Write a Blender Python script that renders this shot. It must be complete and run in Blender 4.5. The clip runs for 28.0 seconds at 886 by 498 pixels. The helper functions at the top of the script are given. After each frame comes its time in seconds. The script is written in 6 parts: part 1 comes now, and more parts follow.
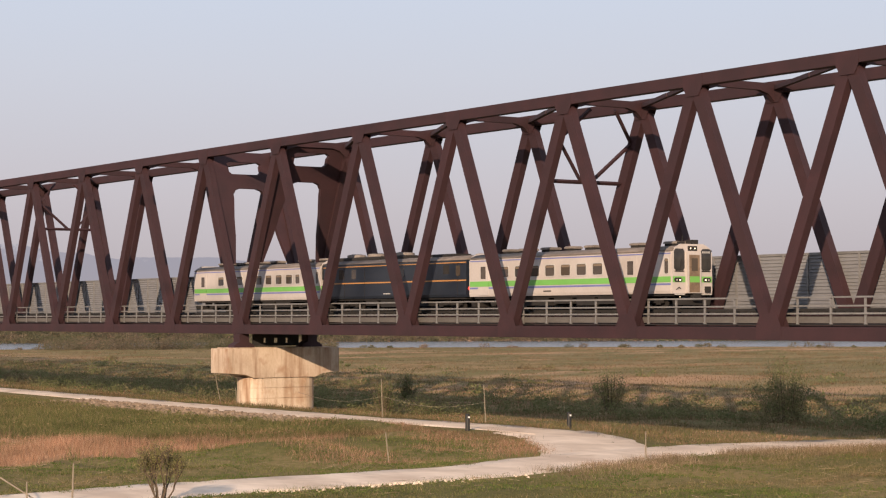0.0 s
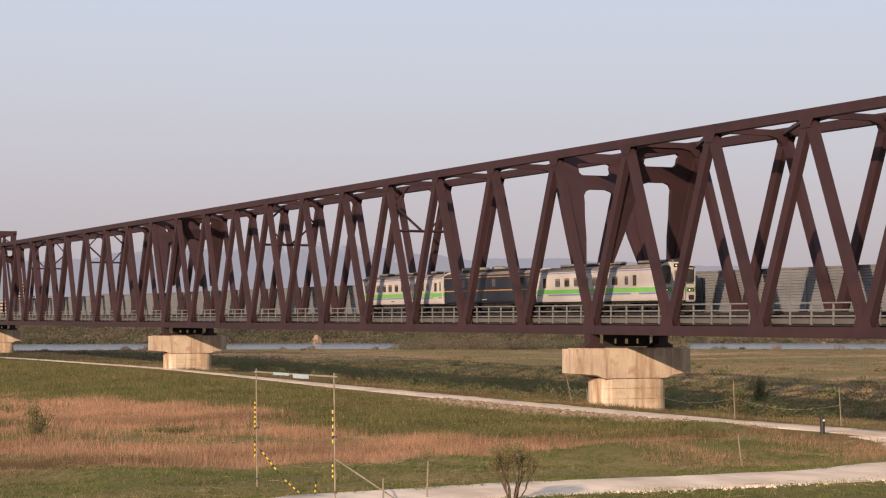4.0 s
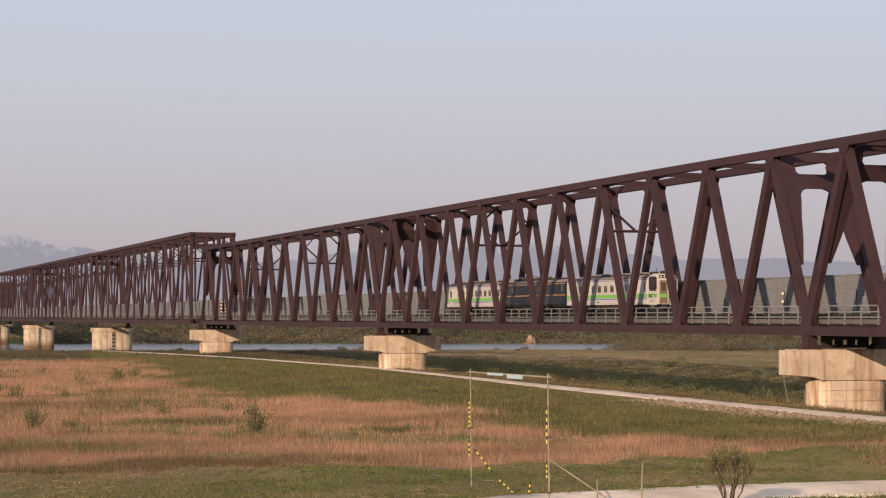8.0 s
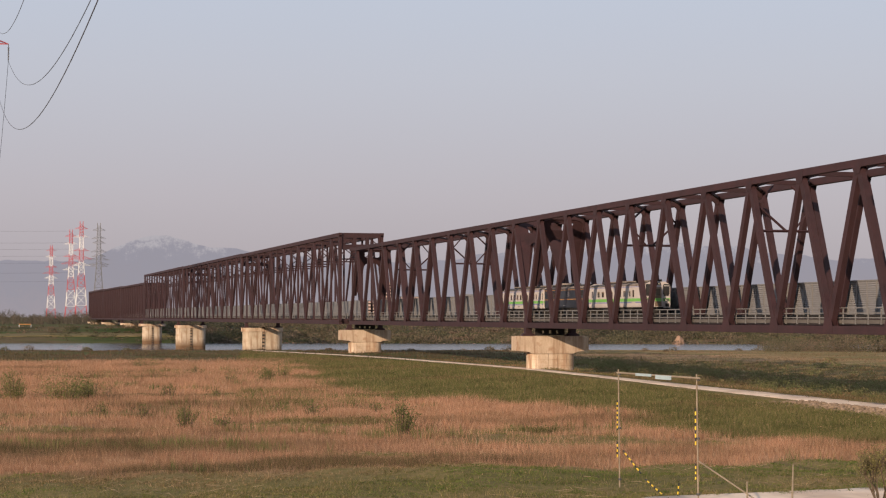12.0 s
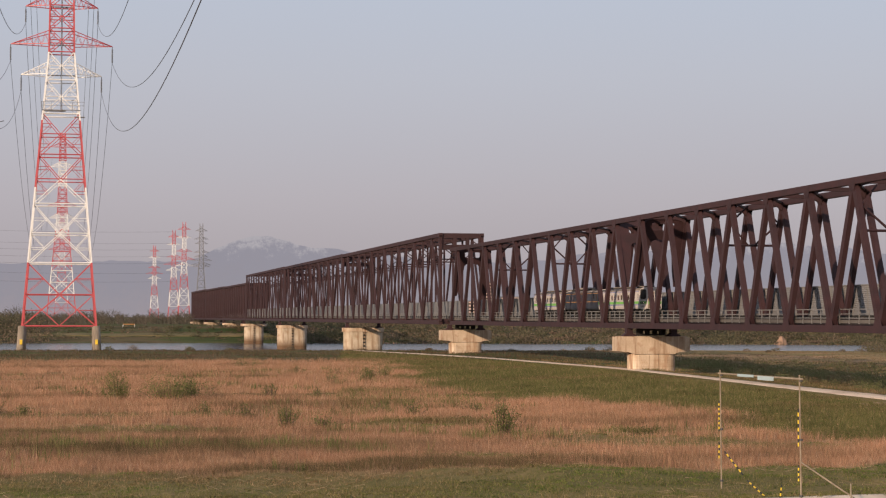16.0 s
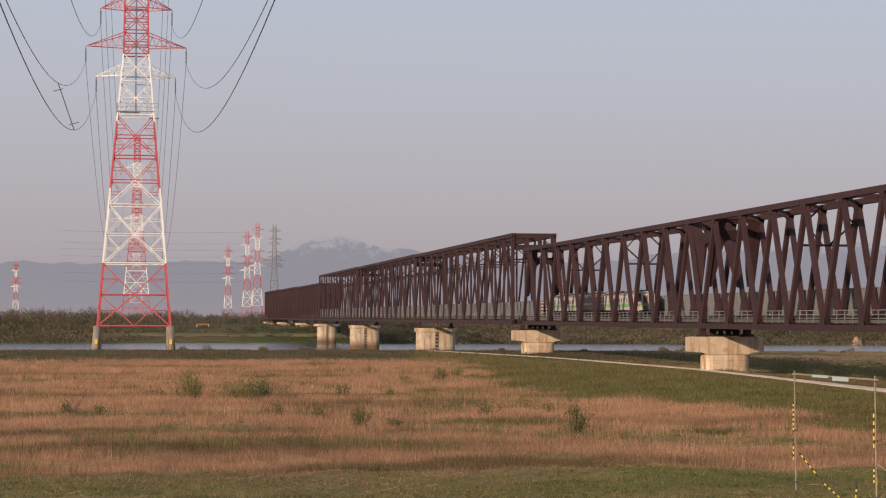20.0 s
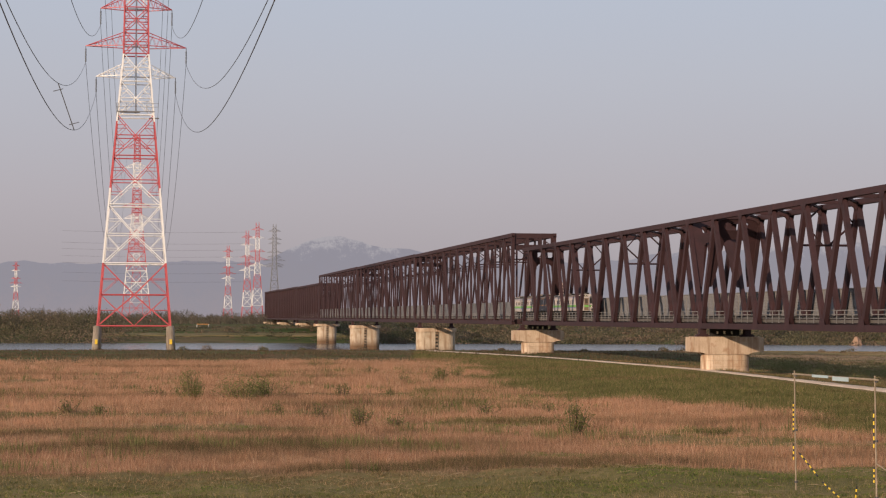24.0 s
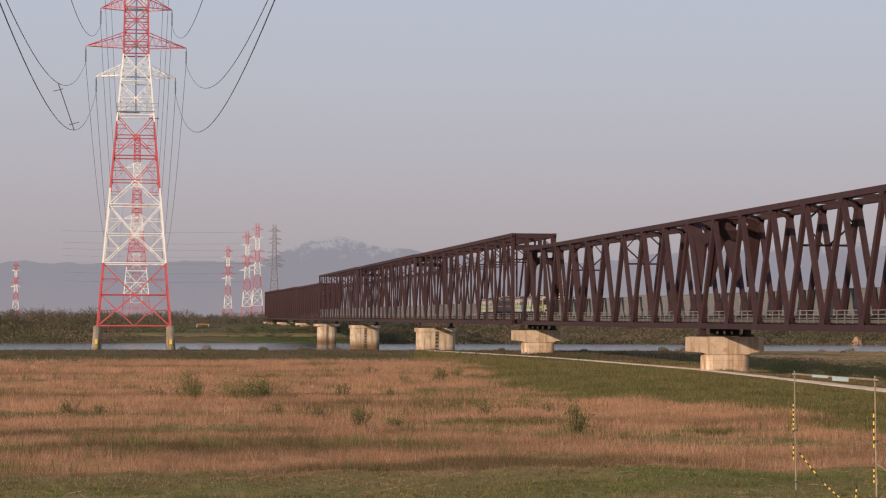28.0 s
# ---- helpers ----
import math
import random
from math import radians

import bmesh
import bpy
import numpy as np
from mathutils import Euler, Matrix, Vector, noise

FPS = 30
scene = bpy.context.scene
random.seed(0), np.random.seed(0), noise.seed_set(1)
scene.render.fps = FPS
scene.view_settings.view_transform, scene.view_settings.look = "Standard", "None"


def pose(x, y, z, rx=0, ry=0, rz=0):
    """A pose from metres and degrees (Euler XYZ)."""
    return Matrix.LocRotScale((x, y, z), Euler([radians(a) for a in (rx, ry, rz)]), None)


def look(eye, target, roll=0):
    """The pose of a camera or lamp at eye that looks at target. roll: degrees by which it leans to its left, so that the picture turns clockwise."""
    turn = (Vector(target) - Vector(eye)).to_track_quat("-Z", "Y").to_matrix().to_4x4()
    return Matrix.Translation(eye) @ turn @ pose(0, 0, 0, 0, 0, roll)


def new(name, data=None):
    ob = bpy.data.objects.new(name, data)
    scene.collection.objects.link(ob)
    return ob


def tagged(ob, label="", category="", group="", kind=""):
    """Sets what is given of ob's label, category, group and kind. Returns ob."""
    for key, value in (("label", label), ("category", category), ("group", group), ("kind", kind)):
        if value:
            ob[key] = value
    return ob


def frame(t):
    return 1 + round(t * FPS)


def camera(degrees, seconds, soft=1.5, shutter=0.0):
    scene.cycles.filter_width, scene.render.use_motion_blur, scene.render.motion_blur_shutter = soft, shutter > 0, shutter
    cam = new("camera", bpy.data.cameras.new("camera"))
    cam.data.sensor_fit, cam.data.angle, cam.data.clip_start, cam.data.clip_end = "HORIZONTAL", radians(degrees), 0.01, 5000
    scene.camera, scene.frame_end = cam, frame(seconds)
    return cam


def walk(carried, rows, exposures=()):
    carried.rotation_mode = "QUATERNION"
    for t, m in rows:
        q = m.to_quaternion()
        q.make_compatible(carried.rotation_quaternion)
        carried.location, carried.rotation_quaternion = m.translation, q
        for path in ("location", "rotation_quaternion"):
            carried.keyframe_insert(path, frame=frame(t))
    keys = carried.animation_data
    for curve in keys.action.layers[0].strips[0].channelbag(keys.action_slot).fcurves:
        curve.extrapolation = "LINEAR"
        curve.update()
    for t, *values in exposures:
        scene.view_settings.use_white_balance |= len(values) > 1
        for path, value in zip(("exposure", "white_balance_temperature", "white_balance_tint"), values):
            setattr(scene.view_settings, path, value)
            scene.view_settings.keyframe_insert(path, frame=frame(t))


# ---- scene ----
cam = camera(25.252, 28.0, soft=1.2)
EYE = (0.0, 0.0, 7.0)
PAN = [
    (0, 91.916, 0.191, -34.385),
    (0.5, 91.923, 0.174, -33.034),
    (1, 91.930, 0.155, -31.590),
    (1.5, 91.936, 0.138, -30.277),
    (2, 91.942, 0.121, -28.939),
    (2.5, 91.948, 0.103, -27.658),
    (3, 91.952, 0.087, -26.446),
    (3.5, 91.956, 0.072, -25.319),
    (4, 91.960, 0.058, -24.255),
    (4.5, 91.962, 0.046, -23.407),
    (6.5, 91.971, 0.003, -20.206),
    (7, 91.972, -0.008, -19.417),
    (7.5, 91.974, -0.018, -18.723),
    (8, 91.975, -0.027, -18.074),
    (8.5, 91.976, -0.034, -17.549),
    (9, 91.976, -0.040, -17.086),
    (9.5, 91.977, -0.049, -16.496),
    (10, 91.978, -0.058, -15.837),
    (10.5, 91.978, -0.065, -15.302),
    (11, 91.979, -0.072, -14.776),
    (11.5, 91.979, -0.079, -14.299),
    (12, 91.980, -0.086, -13.804),
    (12.5, 91.980, -0.092, -13.369),
    (14.5, 91.981, -0.111, -11.984),
    (15, 91.981, -0.116, -11.616),
    (15.5, 91.981, -0.121, -11.252),
    (16, 91.981, -0.126, -10.900),
    (16.5, 91.981, -0.131, -10.564),
    (17, 91.981, -0.136, -10.213),
    (17.5, 91.980, -0.141, -9.857),
    (18, 91.980, -0.146, -9.496),
    (18.5, 91.980, -0.150, -9.206),
    (19, 91.980, -0.153, -8.983),
    (19.5, 91.980, -0.155, -8.811),
    (20.2, 91.980, -0.155, -8.802),
    (28, 91.980, -0.155, -8.802),
]
walk(cam, [(t, pose(*EYE, rx, ry, rz)) for t, rx, ry, rz in PAN],
     exposures=[(0.0, 0.28), (4.0, 0.25), (8.0, 0.16), (14.0, 0.03), (20.0, -0.06), (28.0, -0.06)])

# ---- light ----
SUN = Vector((1.0, 0.95, -0.395)).normalized()      # the way the light travels
world = bpy.data.worlds.new("sky")
scene.world = world
world.use_nodes = True
wt = world.node_tree
wt.nodes.clear()
sky = wt.nodes.new("ShaderNodeTexSky")
sky.sky_type, sky.sun_disc = "NISHITA", False
sky.sun_elevation = math.asin(-SUN.z)
sky.sun_rotation = math.atan2(-SUN.x, -SUN.y)
sky.air_density, sky.dust_density, sky.ozone_density = 1.0, 3.0, 2.0
bg = wt.nodes.new("ShaderNodeBackground")
bg.inputs["Strength"].default_value = 0.10
wo = wt.nodes.new("ShaderNodeOutputWorld")
# evening haze: pinkish towards the horizon, pale blue higher up
gen, updown, hazes = wt.nodes.new("ShaderNodeTexCoord"), wt.nodes.new("ShaderNodeSeparateXYZ"), wt.nodes.new("ShaderNodeValToRGB")
wt.links.new(gen.outputs["Generated"], updown.inputs[0])
wt.links.new(updown.outputs["Z"], hazes.inputs["Fac"])
els = hazes.color_ramp.elements
els.new(0.06), els.new(0.12), els.new(0.20)
for el, (at, c) in zip(els, ((0.0, (4.4, 3.85, 4.1)), (0.06, (5.2, 4.75, 5.2)), (0.12, (5.5, 5.5, 6.2)), (0.20, (5.5, 6.1, 7.3)), (1.0, (4.0, 4.5, 5.6)))):
    el.position, el.color = at, (*c, 1)
hazy = wt.nodes.new("ShaderNodeMix")
hazy.data_type = "RGBA"
hazy.inputs["Factor"].default_value = 0.85
wt.links.new(sky.outputs[0], hazy.inputs["A"])
wt.links.new(hazes.outputs["Color"], hazy.inputs["B"])
wt.links.new(hazy.outputs["Result"], bg.inputs["Color"])
wt.links.new(bg.outputs[0], wo.inputs["Surface"])
sun = new("sun", bpy.data.lights.new("sun", "SUN"))
sun.data.energy, sun.data.angle, sun.data.color = 5.0, radians(0.6), (1.0, 0.75, 0.53)
sun.matrix_world = look((0, 0, 60), Vector((0, 0, 60)) + SUN)


# ---- materials ----
def ramp(nt, fac, stops):
    n = nt.nodes.new("ShaderNodeValToRGB")
    e = n.color_ramp.elements
    while len(e) < len(stops):
        e.new(0.5)
    for el, (p, c) in zip(e, stops):
        el.position, el.color = p, (*c, 1)
    nt.links.new(fac, n.inputs["Fac"])
    return n.outputs["Color"]


def mat(name, c1, c2=None, scale=2.0, rough=0.7, metal=0.0, bump=0.0, fine=30.0, stretch=(1, 1, 1), rnd=0.0, detail=6.0):
    """A surface whose colour wanders between c1 and c2 over large stains and fine grain."""
    m = bpy.data.materials.new(name)
    m.use_nodes = True
    nt = m.node_tree
    b = nt.nodes["Principled BSDF"]
    c2 = c2 or tuple(v * 0.8 for v in c1)
    tc = nt.nodes.new("ShaderNodeTexCoord")
    mp = nt.nodes.new("ShaderNodeMapping")
    mp.inputs["Scale"].default_value = stretch
    nt.links.new(tc.outputs["Object"], mp.inputs["Vector"])
    n1, n2 = nt.nodes.new("ShaderNodeTexNoise"), nt.nodes.new("ShaderNodeTexNoise")
    n1.inputs["Scale"].default_value, n1.inputs["Detail"].default_value = scale, detail
    n2.inputs["Scale"].default_value, n2.inputs["Detail"].default_value = fine, 3.0
    for n in (n1, n2):
        nt.links.new(mp.outputs[0], n.inputs["Vector"])
    mx = nt.nodes.new("ShaderNodeMath")
    mx.operation = "MULTIPLY_ADD"
    nt.links.new(n2.outputs["Fac"], mx.inputs[0])
    mx.inputs[1].default_value = 0.35
    nt.links.new(n1.outputs["Fac"], mx.inputs[2])
    fac = mx.outputs[0]
    if rnd:
        oi = nt.nodes.new("ShaderNodeObjectInfo")
        ad = nt.nodes.new("ShaderNodeMath")
        ad.operation = "MULTIPLY_ADD"
        nt.links.new(oi.outputs["Random"], ad.inputs[0])
        ad.inputs[1].default_value = rnd
        nt.links.new(fac, ad.inputs[2])
        fac = ad.outputs[0]
    col = ramp(nt, fac, [(0.45, c1), (0.85 + rnd * 0.5, c2)])
    nt.links.new(col, b.inputs["Base Color"])
    b.inputs["Roughness"].default_value, b.inputs["Metallic"].default_value = rough, metal
    if rough >= 0.9:
        b.inputs["Specular IOR Level"].default_value = 0.1
    if bump:
        bp = nt.nodes.new("ShaderNodeBump")
        bp.inputs["Strength"].default_value, bp.inputs["Distance"].default_value = bump, 0.05
        nt.links.new(n2.outputs["Fac"], bp.inputs["Height"])
        nt.links.new(bp.outputs[0], b.inputs["Normal"])
    return m


STEEL = mat("weathered_brown_steel", (0.043, 0.0142, 0.0175), (0.026, 0.0094, 0.0120), 0.6, 0.75, 0.0, 0.1, 9.0, rnd=0.15)


def stained(name, pale, mid, rust, tide=None):
    """Poured concrete: cloudy patches, thin rain streaks running down, rust runs, and a dark tide mark where asked."""
    m = mat(name, pale, mid, 0.55, 0.9, 0, 0.3, 7.0, (1, 1, 0.6))
    nt = m.node_tree
    b = nt.nodes["Principled BSDF"]
    col = b.inputs["Base Color"].links[0].from_socket
    tc = nt.nodes.new("ShaderNodeTexCoord")
    def layer(scale, stretch, lo, hi, dirt, top):
        mp, n = nt.nodes.new("ShaderNodeMapping"), nt.nodes.new("ShaderNodeTexNoise")
        mp.inputs["Scale"].default_value = stretch
        n.inputs["Scale"].default_value, n.inputs["Detail"].default_value = scale, 5
        nt.links.new(tc.outputs["Object"], mp.inputs["Vector"])
        nt.links.new(mp.outputs[0], n.inputs["Vector"])
        fac = ramp(nt, n.outputs["Fac"], [(lo, (0, 0, 0)), (hi, (top, top, top))])
        mx = nt.nodes.new("ShaderNodeMix")
        mx.data_type = "RGBA"
        nt.links.new(fac, mx.inputs["Factor"])
        nt.links.new(col, mx.inputs["A"])
        mx.inputs["B"].default_value = (*dirt, 1)
        return mx.outputs["Result"]
    col = layer(1.6, (1, 1, .10), .48, .68, rust, .8)
    col = layer(3.6, (1, 1, .09), .58, .74, tuple(v * .55 for v in rust), .4)
    col = layer(.9, (1, 1, .8), .56, .70, tuple(v * 1.25 for v in rust), .6)
    if tide:
        sep, mr = nt.nodes.new("ShaderNodeSeparateXYZ"), nt.nodes.new("ShaderNodeMapRange")
        nt.links.new(tc.outputs["Object"], sep.inputs[0])
        mr.inputs["From Min"].default_value, mr.inputs["From Max"].default_value = tide + 1.2, tide - 1.4
        nt.links.new(sep.outputs["Z"], mr.inputs["Value"])
        mx = nt.nodes.new("ShaderNodeMix")
        mx.data_type = "RGBA"
        nt.links.new(mr.outputs[0], mx.inputs["Factor"])
        nt.links.new(col, mx.inputs["A"])
        mx.inputs["B"].default_value = (.15, .095, .06, 1)
        col = mx.outputs["Result"]
    nt.links.new(col, b.inputs["Base Color"])
    return m


CONCRETE = stained("weathered_concrete", (0.58, 0.47, 0.37), (0.42, 0.32, 0.235), (0.23, 0.125, 0.07))
FORMED = stained("formed_concrete", (0.66, 0.545, 0.435), (0.47, 0.36, 0.26), (0.30, 0.175, 0.105))
RIVERC = stained("river_concrete", (0.56, 0.48, 0.39), (0.40, 0.325, 0.245), (0.25, 0.16, 0.10), -1.6)
FOOTC = stained("foot_concrete", (0.30, 0.265, 0.225), (0.22, 0.185, 0.15), (0.15, 0.115, 0.085))
GALV = mat("galvanised_steel", (0.27, 0.26, 0.255), (0.19, 0.185, 0.18), 1.0, 0.5, 0.3, 0.05, 20)
PANEL = mat("grey_windbreak_sheet", (0.22, 0.22, 0.23), (0.16, 0.16, 0.17), 0.5, 0.6, 0.0, 0.0, 12, rnd=0.15)
GRAVEL = mat("pale_gravel", (0.84, 0.68, 0.54), (0.58, 0.445, 0.34), 0.35, 0.95, 0, 0.9, 1.6, (1, .55, 1), detail=10)
RED = mat("tower_red_paint", (0.52, 0.085, 0.095), (0.42, 0.07, 0.08), 0.5, 0.5)
WHITE = mat("tower_white_paint", (0.80, 0.79, 0.79), (0.70, 0.69, 0.68), 0.5, 0.5)
CREAM = mat("ivory_train_paint", (0.52, 0.475, 0.455), (0.41, 0.37, 0.35), 0.4, 0.4, 0, 0, 8)
NAVY = mat("navy_train_paint", (0.012, 0.017, 0.028), (0.020, 0.025, 0.036), 0.4, 0.35, 0, 0, 8)
SCREEN = mat("dark_windscreen", (0.018, 0.018, 0.02), (0.045, 0.042, 0.04), 1.4, 0.1)
DARK = mat("underframe_black", (0.013, 0.012, 0.012), (0.022, 0.019, 0.018), 2, 0.85)
WATERM = mat("river_water", (0.05, 0.06, 0.08), (0.07, 0.08, 0.10), 0.02, 0.16, 0, 0.35, 0.25)


# ---- mesh tools ----
class Mesh:
    """Gathers faces and turns them into one mesh."""

    def __init__(self):
        self.v, self.f = [], []

    def add(self, vs, fs):
        o = len(self.v)
        self.v += [tuple(p) for p in vs]
        self.f += [tuple(i + o for i in q) for q in fs]
        return self

    def box(self, x0, y0, z0, x1, y1, z1):
        vs = [(x, y, z) for x in (x0, x1) for y in (y0, y1) for z in (z0, z1)]
        return self.add(vs, [(0, 1, 3, 2), (4, 6, 7, 5), (0, 4, 5, 1), (2, 3, 7, 6), (0, 2, 6, 4), (1, 5, 7, 3)])

    def beam(self, a, b, w, h=None, side=(1, 0, 0), bev=0.0):
        """A bar from a to b, w wide along side and h deep across it."""
        h = h or w
        a, b = Vector(a), Vector(b)
        d = (b - a).normalized()
        s = Vector(side)
        s = (s - d * s.dot(d))
        s = s.normalized() if s.length > 1e-4 else d.orthogonal().normalized()
        t = d.cross(s)
        if bev:
            ring = [(w / 2 - bev, h / 2), (-w / 2 + bev, h / 2), (-w / 2, h / 2 - bev), (-w / 2, -h / 2 + bev),
                    (-w / 2 + bev, -h / 2), (w / 2 - bev, -h / 2), (w / 2, -h / 2 + bev), (w / 2, h / 2 - bev)]
        else:
            ring = [(w / 2, h / 2), (-w / 2, h / 2), (-w / 2, -h / 2), (w / 2, -h / 2)]
        k = len(ring)
        vs = [p + s * x + t * y for p in (a, b) for x, y in ring]
        fs = [(i, (i + 1) % k, k + (i + 1) % k, k + i) for i in range(k)]
        return self.add(vs, [q[::-1] for q in fs] + [tuple(range(k)), tuple(range(2 * k - 1, k - 1, -1))])

    def tube(self, pts, r, k=6):
        rings = []
        pts = [Vector(p) for p in pts]
        for i, p in enumerate(pts):
            d = (pts[min(i + 1, len(pts) - 1)] - pts[max(i - 1, 0)]).normalized()
            s = d.orthogonal().normalized() if abs(d.z) < 0.9 else Vector((1, 0, 0))
            s = (s - d * s.dot(d)).normalized()
            t = d.cross(s)
            rr = r[i] if isinstance(r, (list, tuple)) else r
            rings.append([p + s * (rr * math.cos(2 * math.pi * j / k)) + t * (rr * math.sin(2 * math.pi * j / k)) for j in range(k)])
        vs = [v for q in rings for v in q]
        fs = [(i * k + j, i * k + (j + 1) % k, (i + 1) * k + (j + 1) % k, (i + 1) * k + j) for i in range(len(pts) - 1) for j in range(k)]
        return self.add(vs, fs + [tuple(range(k))[::-1], tuple(range((len(pts) - 1) * k, len(pts) * k))])

    def prism(self, poly, axis, lo, hi):
        """A flat outline (list of 2D points) pushed out along an axis (0 x, 1 y, 2 z)."""
        def at(p, h):
            q = [p[0], p[1]]
            q.insert(axis, h)
            return tuple(q)
        k = len(poly)
        vs = [at(p, lo) for p in poly] + [at(p, hi) for p in poly]
        return self.add(vs, [(i, (i + 1) % k, k + (i + 1) % k, k + i) for i in range(k)] + [tuple(range(k))[::-1], tuple(range(k, 2 * k))])

    def data(self, name, material, smooth=False):
        me = bpy.data.meshes.new(name)
        me.from_pydata(self.v, [], self.f)
        me.validate()
        bm = bmesh.new()
        bm.from_mesh(me)
        bmesh.ops.recalc_face_normals(bm, faces=bm.faces)
        bm.to_mesh(me)
        bm.free()
        if smooth:
            me.polygons.foreach_set("use_smooth", [True] * len(me.polygons))
        for m in (material if isinstance(material, (list, tuple)) else [material]):
            me.materials.append(m)
        return me


def part(name, mb, material, parent, label="", smooth=False):
    ob = new(name, mb.data(name, material, smooth) if isinstance(mb, Mesh) else mb)
    ob.parent = parent
    if label:
        ob["label"] = label
    return ob


def thing(name, label, category, at=(0, 0, 0), group="", kind=""):
    ob = new(name)
    ob.location = at
    return tagged(ob, label, category, group, kind)


# ---- plan, metres: x across the bridge away from the camera, y along the bridge, z up from the meadow ----
L = 11.9                    # truss panel
XN, W = 74.8, 6.19          # near truss, distance to the far truss
XF = XN + W
XC = XN + W / 2
YA, YB, YC = 137.4, 256.4, 380.0
ZB, ZT = 5.59, 20.55        # underside of bottom chord, top of top chord
RAIL = 7.3
WATER = -4.0
ROAD_A = [(4, 60), (14, 64.5), (29.3, 69.8), (36.7, 70.8), (45.5, 71.0), (51.5, 71.5), (57.5, 73.8), (63, 75.2), (70, 75.9), (78, 74.4), (92, 68), (120, 52)]
ROAD_B = [(60, 405), (66.5, 367), (71, 332), (73.0, 298), (74.6, 259), (73.2, 220), (71.4, 186), (70.3, 151), (69.8, 129), (70.0, 113), (70.8, 103), (71.0, 97), (70.6, 91)]
ROAD_C = [(60.8, 75.4), (62.6, 78), (65.4, 82), (68.6, 87.5), (70.6, 93)]


def blend(a, b, x):
    t = np.clip((np.asarray(x, float) - a) / (b - a), 0, 1)
    return t * t * (3 - 2 * t)


def off_line(x, y, pts):
    """Distance from points to a polyline."""
    best = np.full(np.shape(x), 1e9)
    for (ax, ay), (bx, by) in zip(pts, pts[1:]):
        dx, dy = bx - ax, by - ay
        t = np.clip(((x - ax) * dx + (y - ay) * dy) / (dx * dx + dy * dy), 0, 1)
        best = np.minimum(best, np.hypot(x - ax - t * dx, y - ay - t * dy))
    return best


def waves(x, y, size, seed):
    """Smooth uneven field between about -1 and 1."""
    rng = np.random.RandomState(seed)
    out = np.zeros(np.shape(x))
    for k in range(7):
        a, f, p = rng.uniform(0, 6.28), (0.6 + 0.5 * k) / size, rng.uniform(0, 6.28)
        out = out + np.sin((x * math.cos(a) + y * math.sin(a)) * f * 6.28 + p + 1.3 * np.sin((y * math.cos(a) - x * math.sin(a)) * f * 3.1 + p)) / (1 + 0.45 * k)
    return out / 2.6


def height(x, y):
    """The lie of the land."""
    x, y = np.asarray(x, float), np.asarray(y, float)
    r = np.hypot(x, y)
    h = 5.4 * (1 - blend(5, 40, r))
    h = h - 2.2 * blend(400, 545, r) - 3.6 * blend(568, 622, r)
    h = h + 8.5 * blend(815, 905, r) + 3.0 * blend(1200, 1700, r)
    rough = blend(45, 60, r) * (1 - blend(500, 560, r))
    h = h + rough * (0.18 * waves(x, y, 16, 3) + 0.10 * waves(x, y, 5, 4))
    for bx, by, bh, br in ((48.5, 86.0, .7, 3.4), (55.5, 89.5, .6, 4.2), (62.0, 93.5, .5, 2.6), (22.0, 84.5, .35, 5.0), (64.5, 103.0, .5, 4.0)):
        h = h + bh * np.exp(-((x - bx) ** 2 + (y - by) ** 2) / br ** 2)
    h = h - .7 * blend(400, 545, r) * (1 - blend(90, 160, x)) * (1 - blend(568, 622, r))
    h = h - .9 * blend(73, 84, x) * (1 - blend(118, 145, x)) * blend(60, 80, y) * (1 - blend(240, 330, y))
    d = np.minimum(off_line(x, y, ROAD_B), np.minimum(off_line(x, y, ROAD_A), off_line(x, y, ROAD_C)))
    flat = 1 - blend(3.0, 6.0, d)
    return h * (1 - flat * blend(45, 60, r)) + 0.1 * flat * blend(45, 60, r)


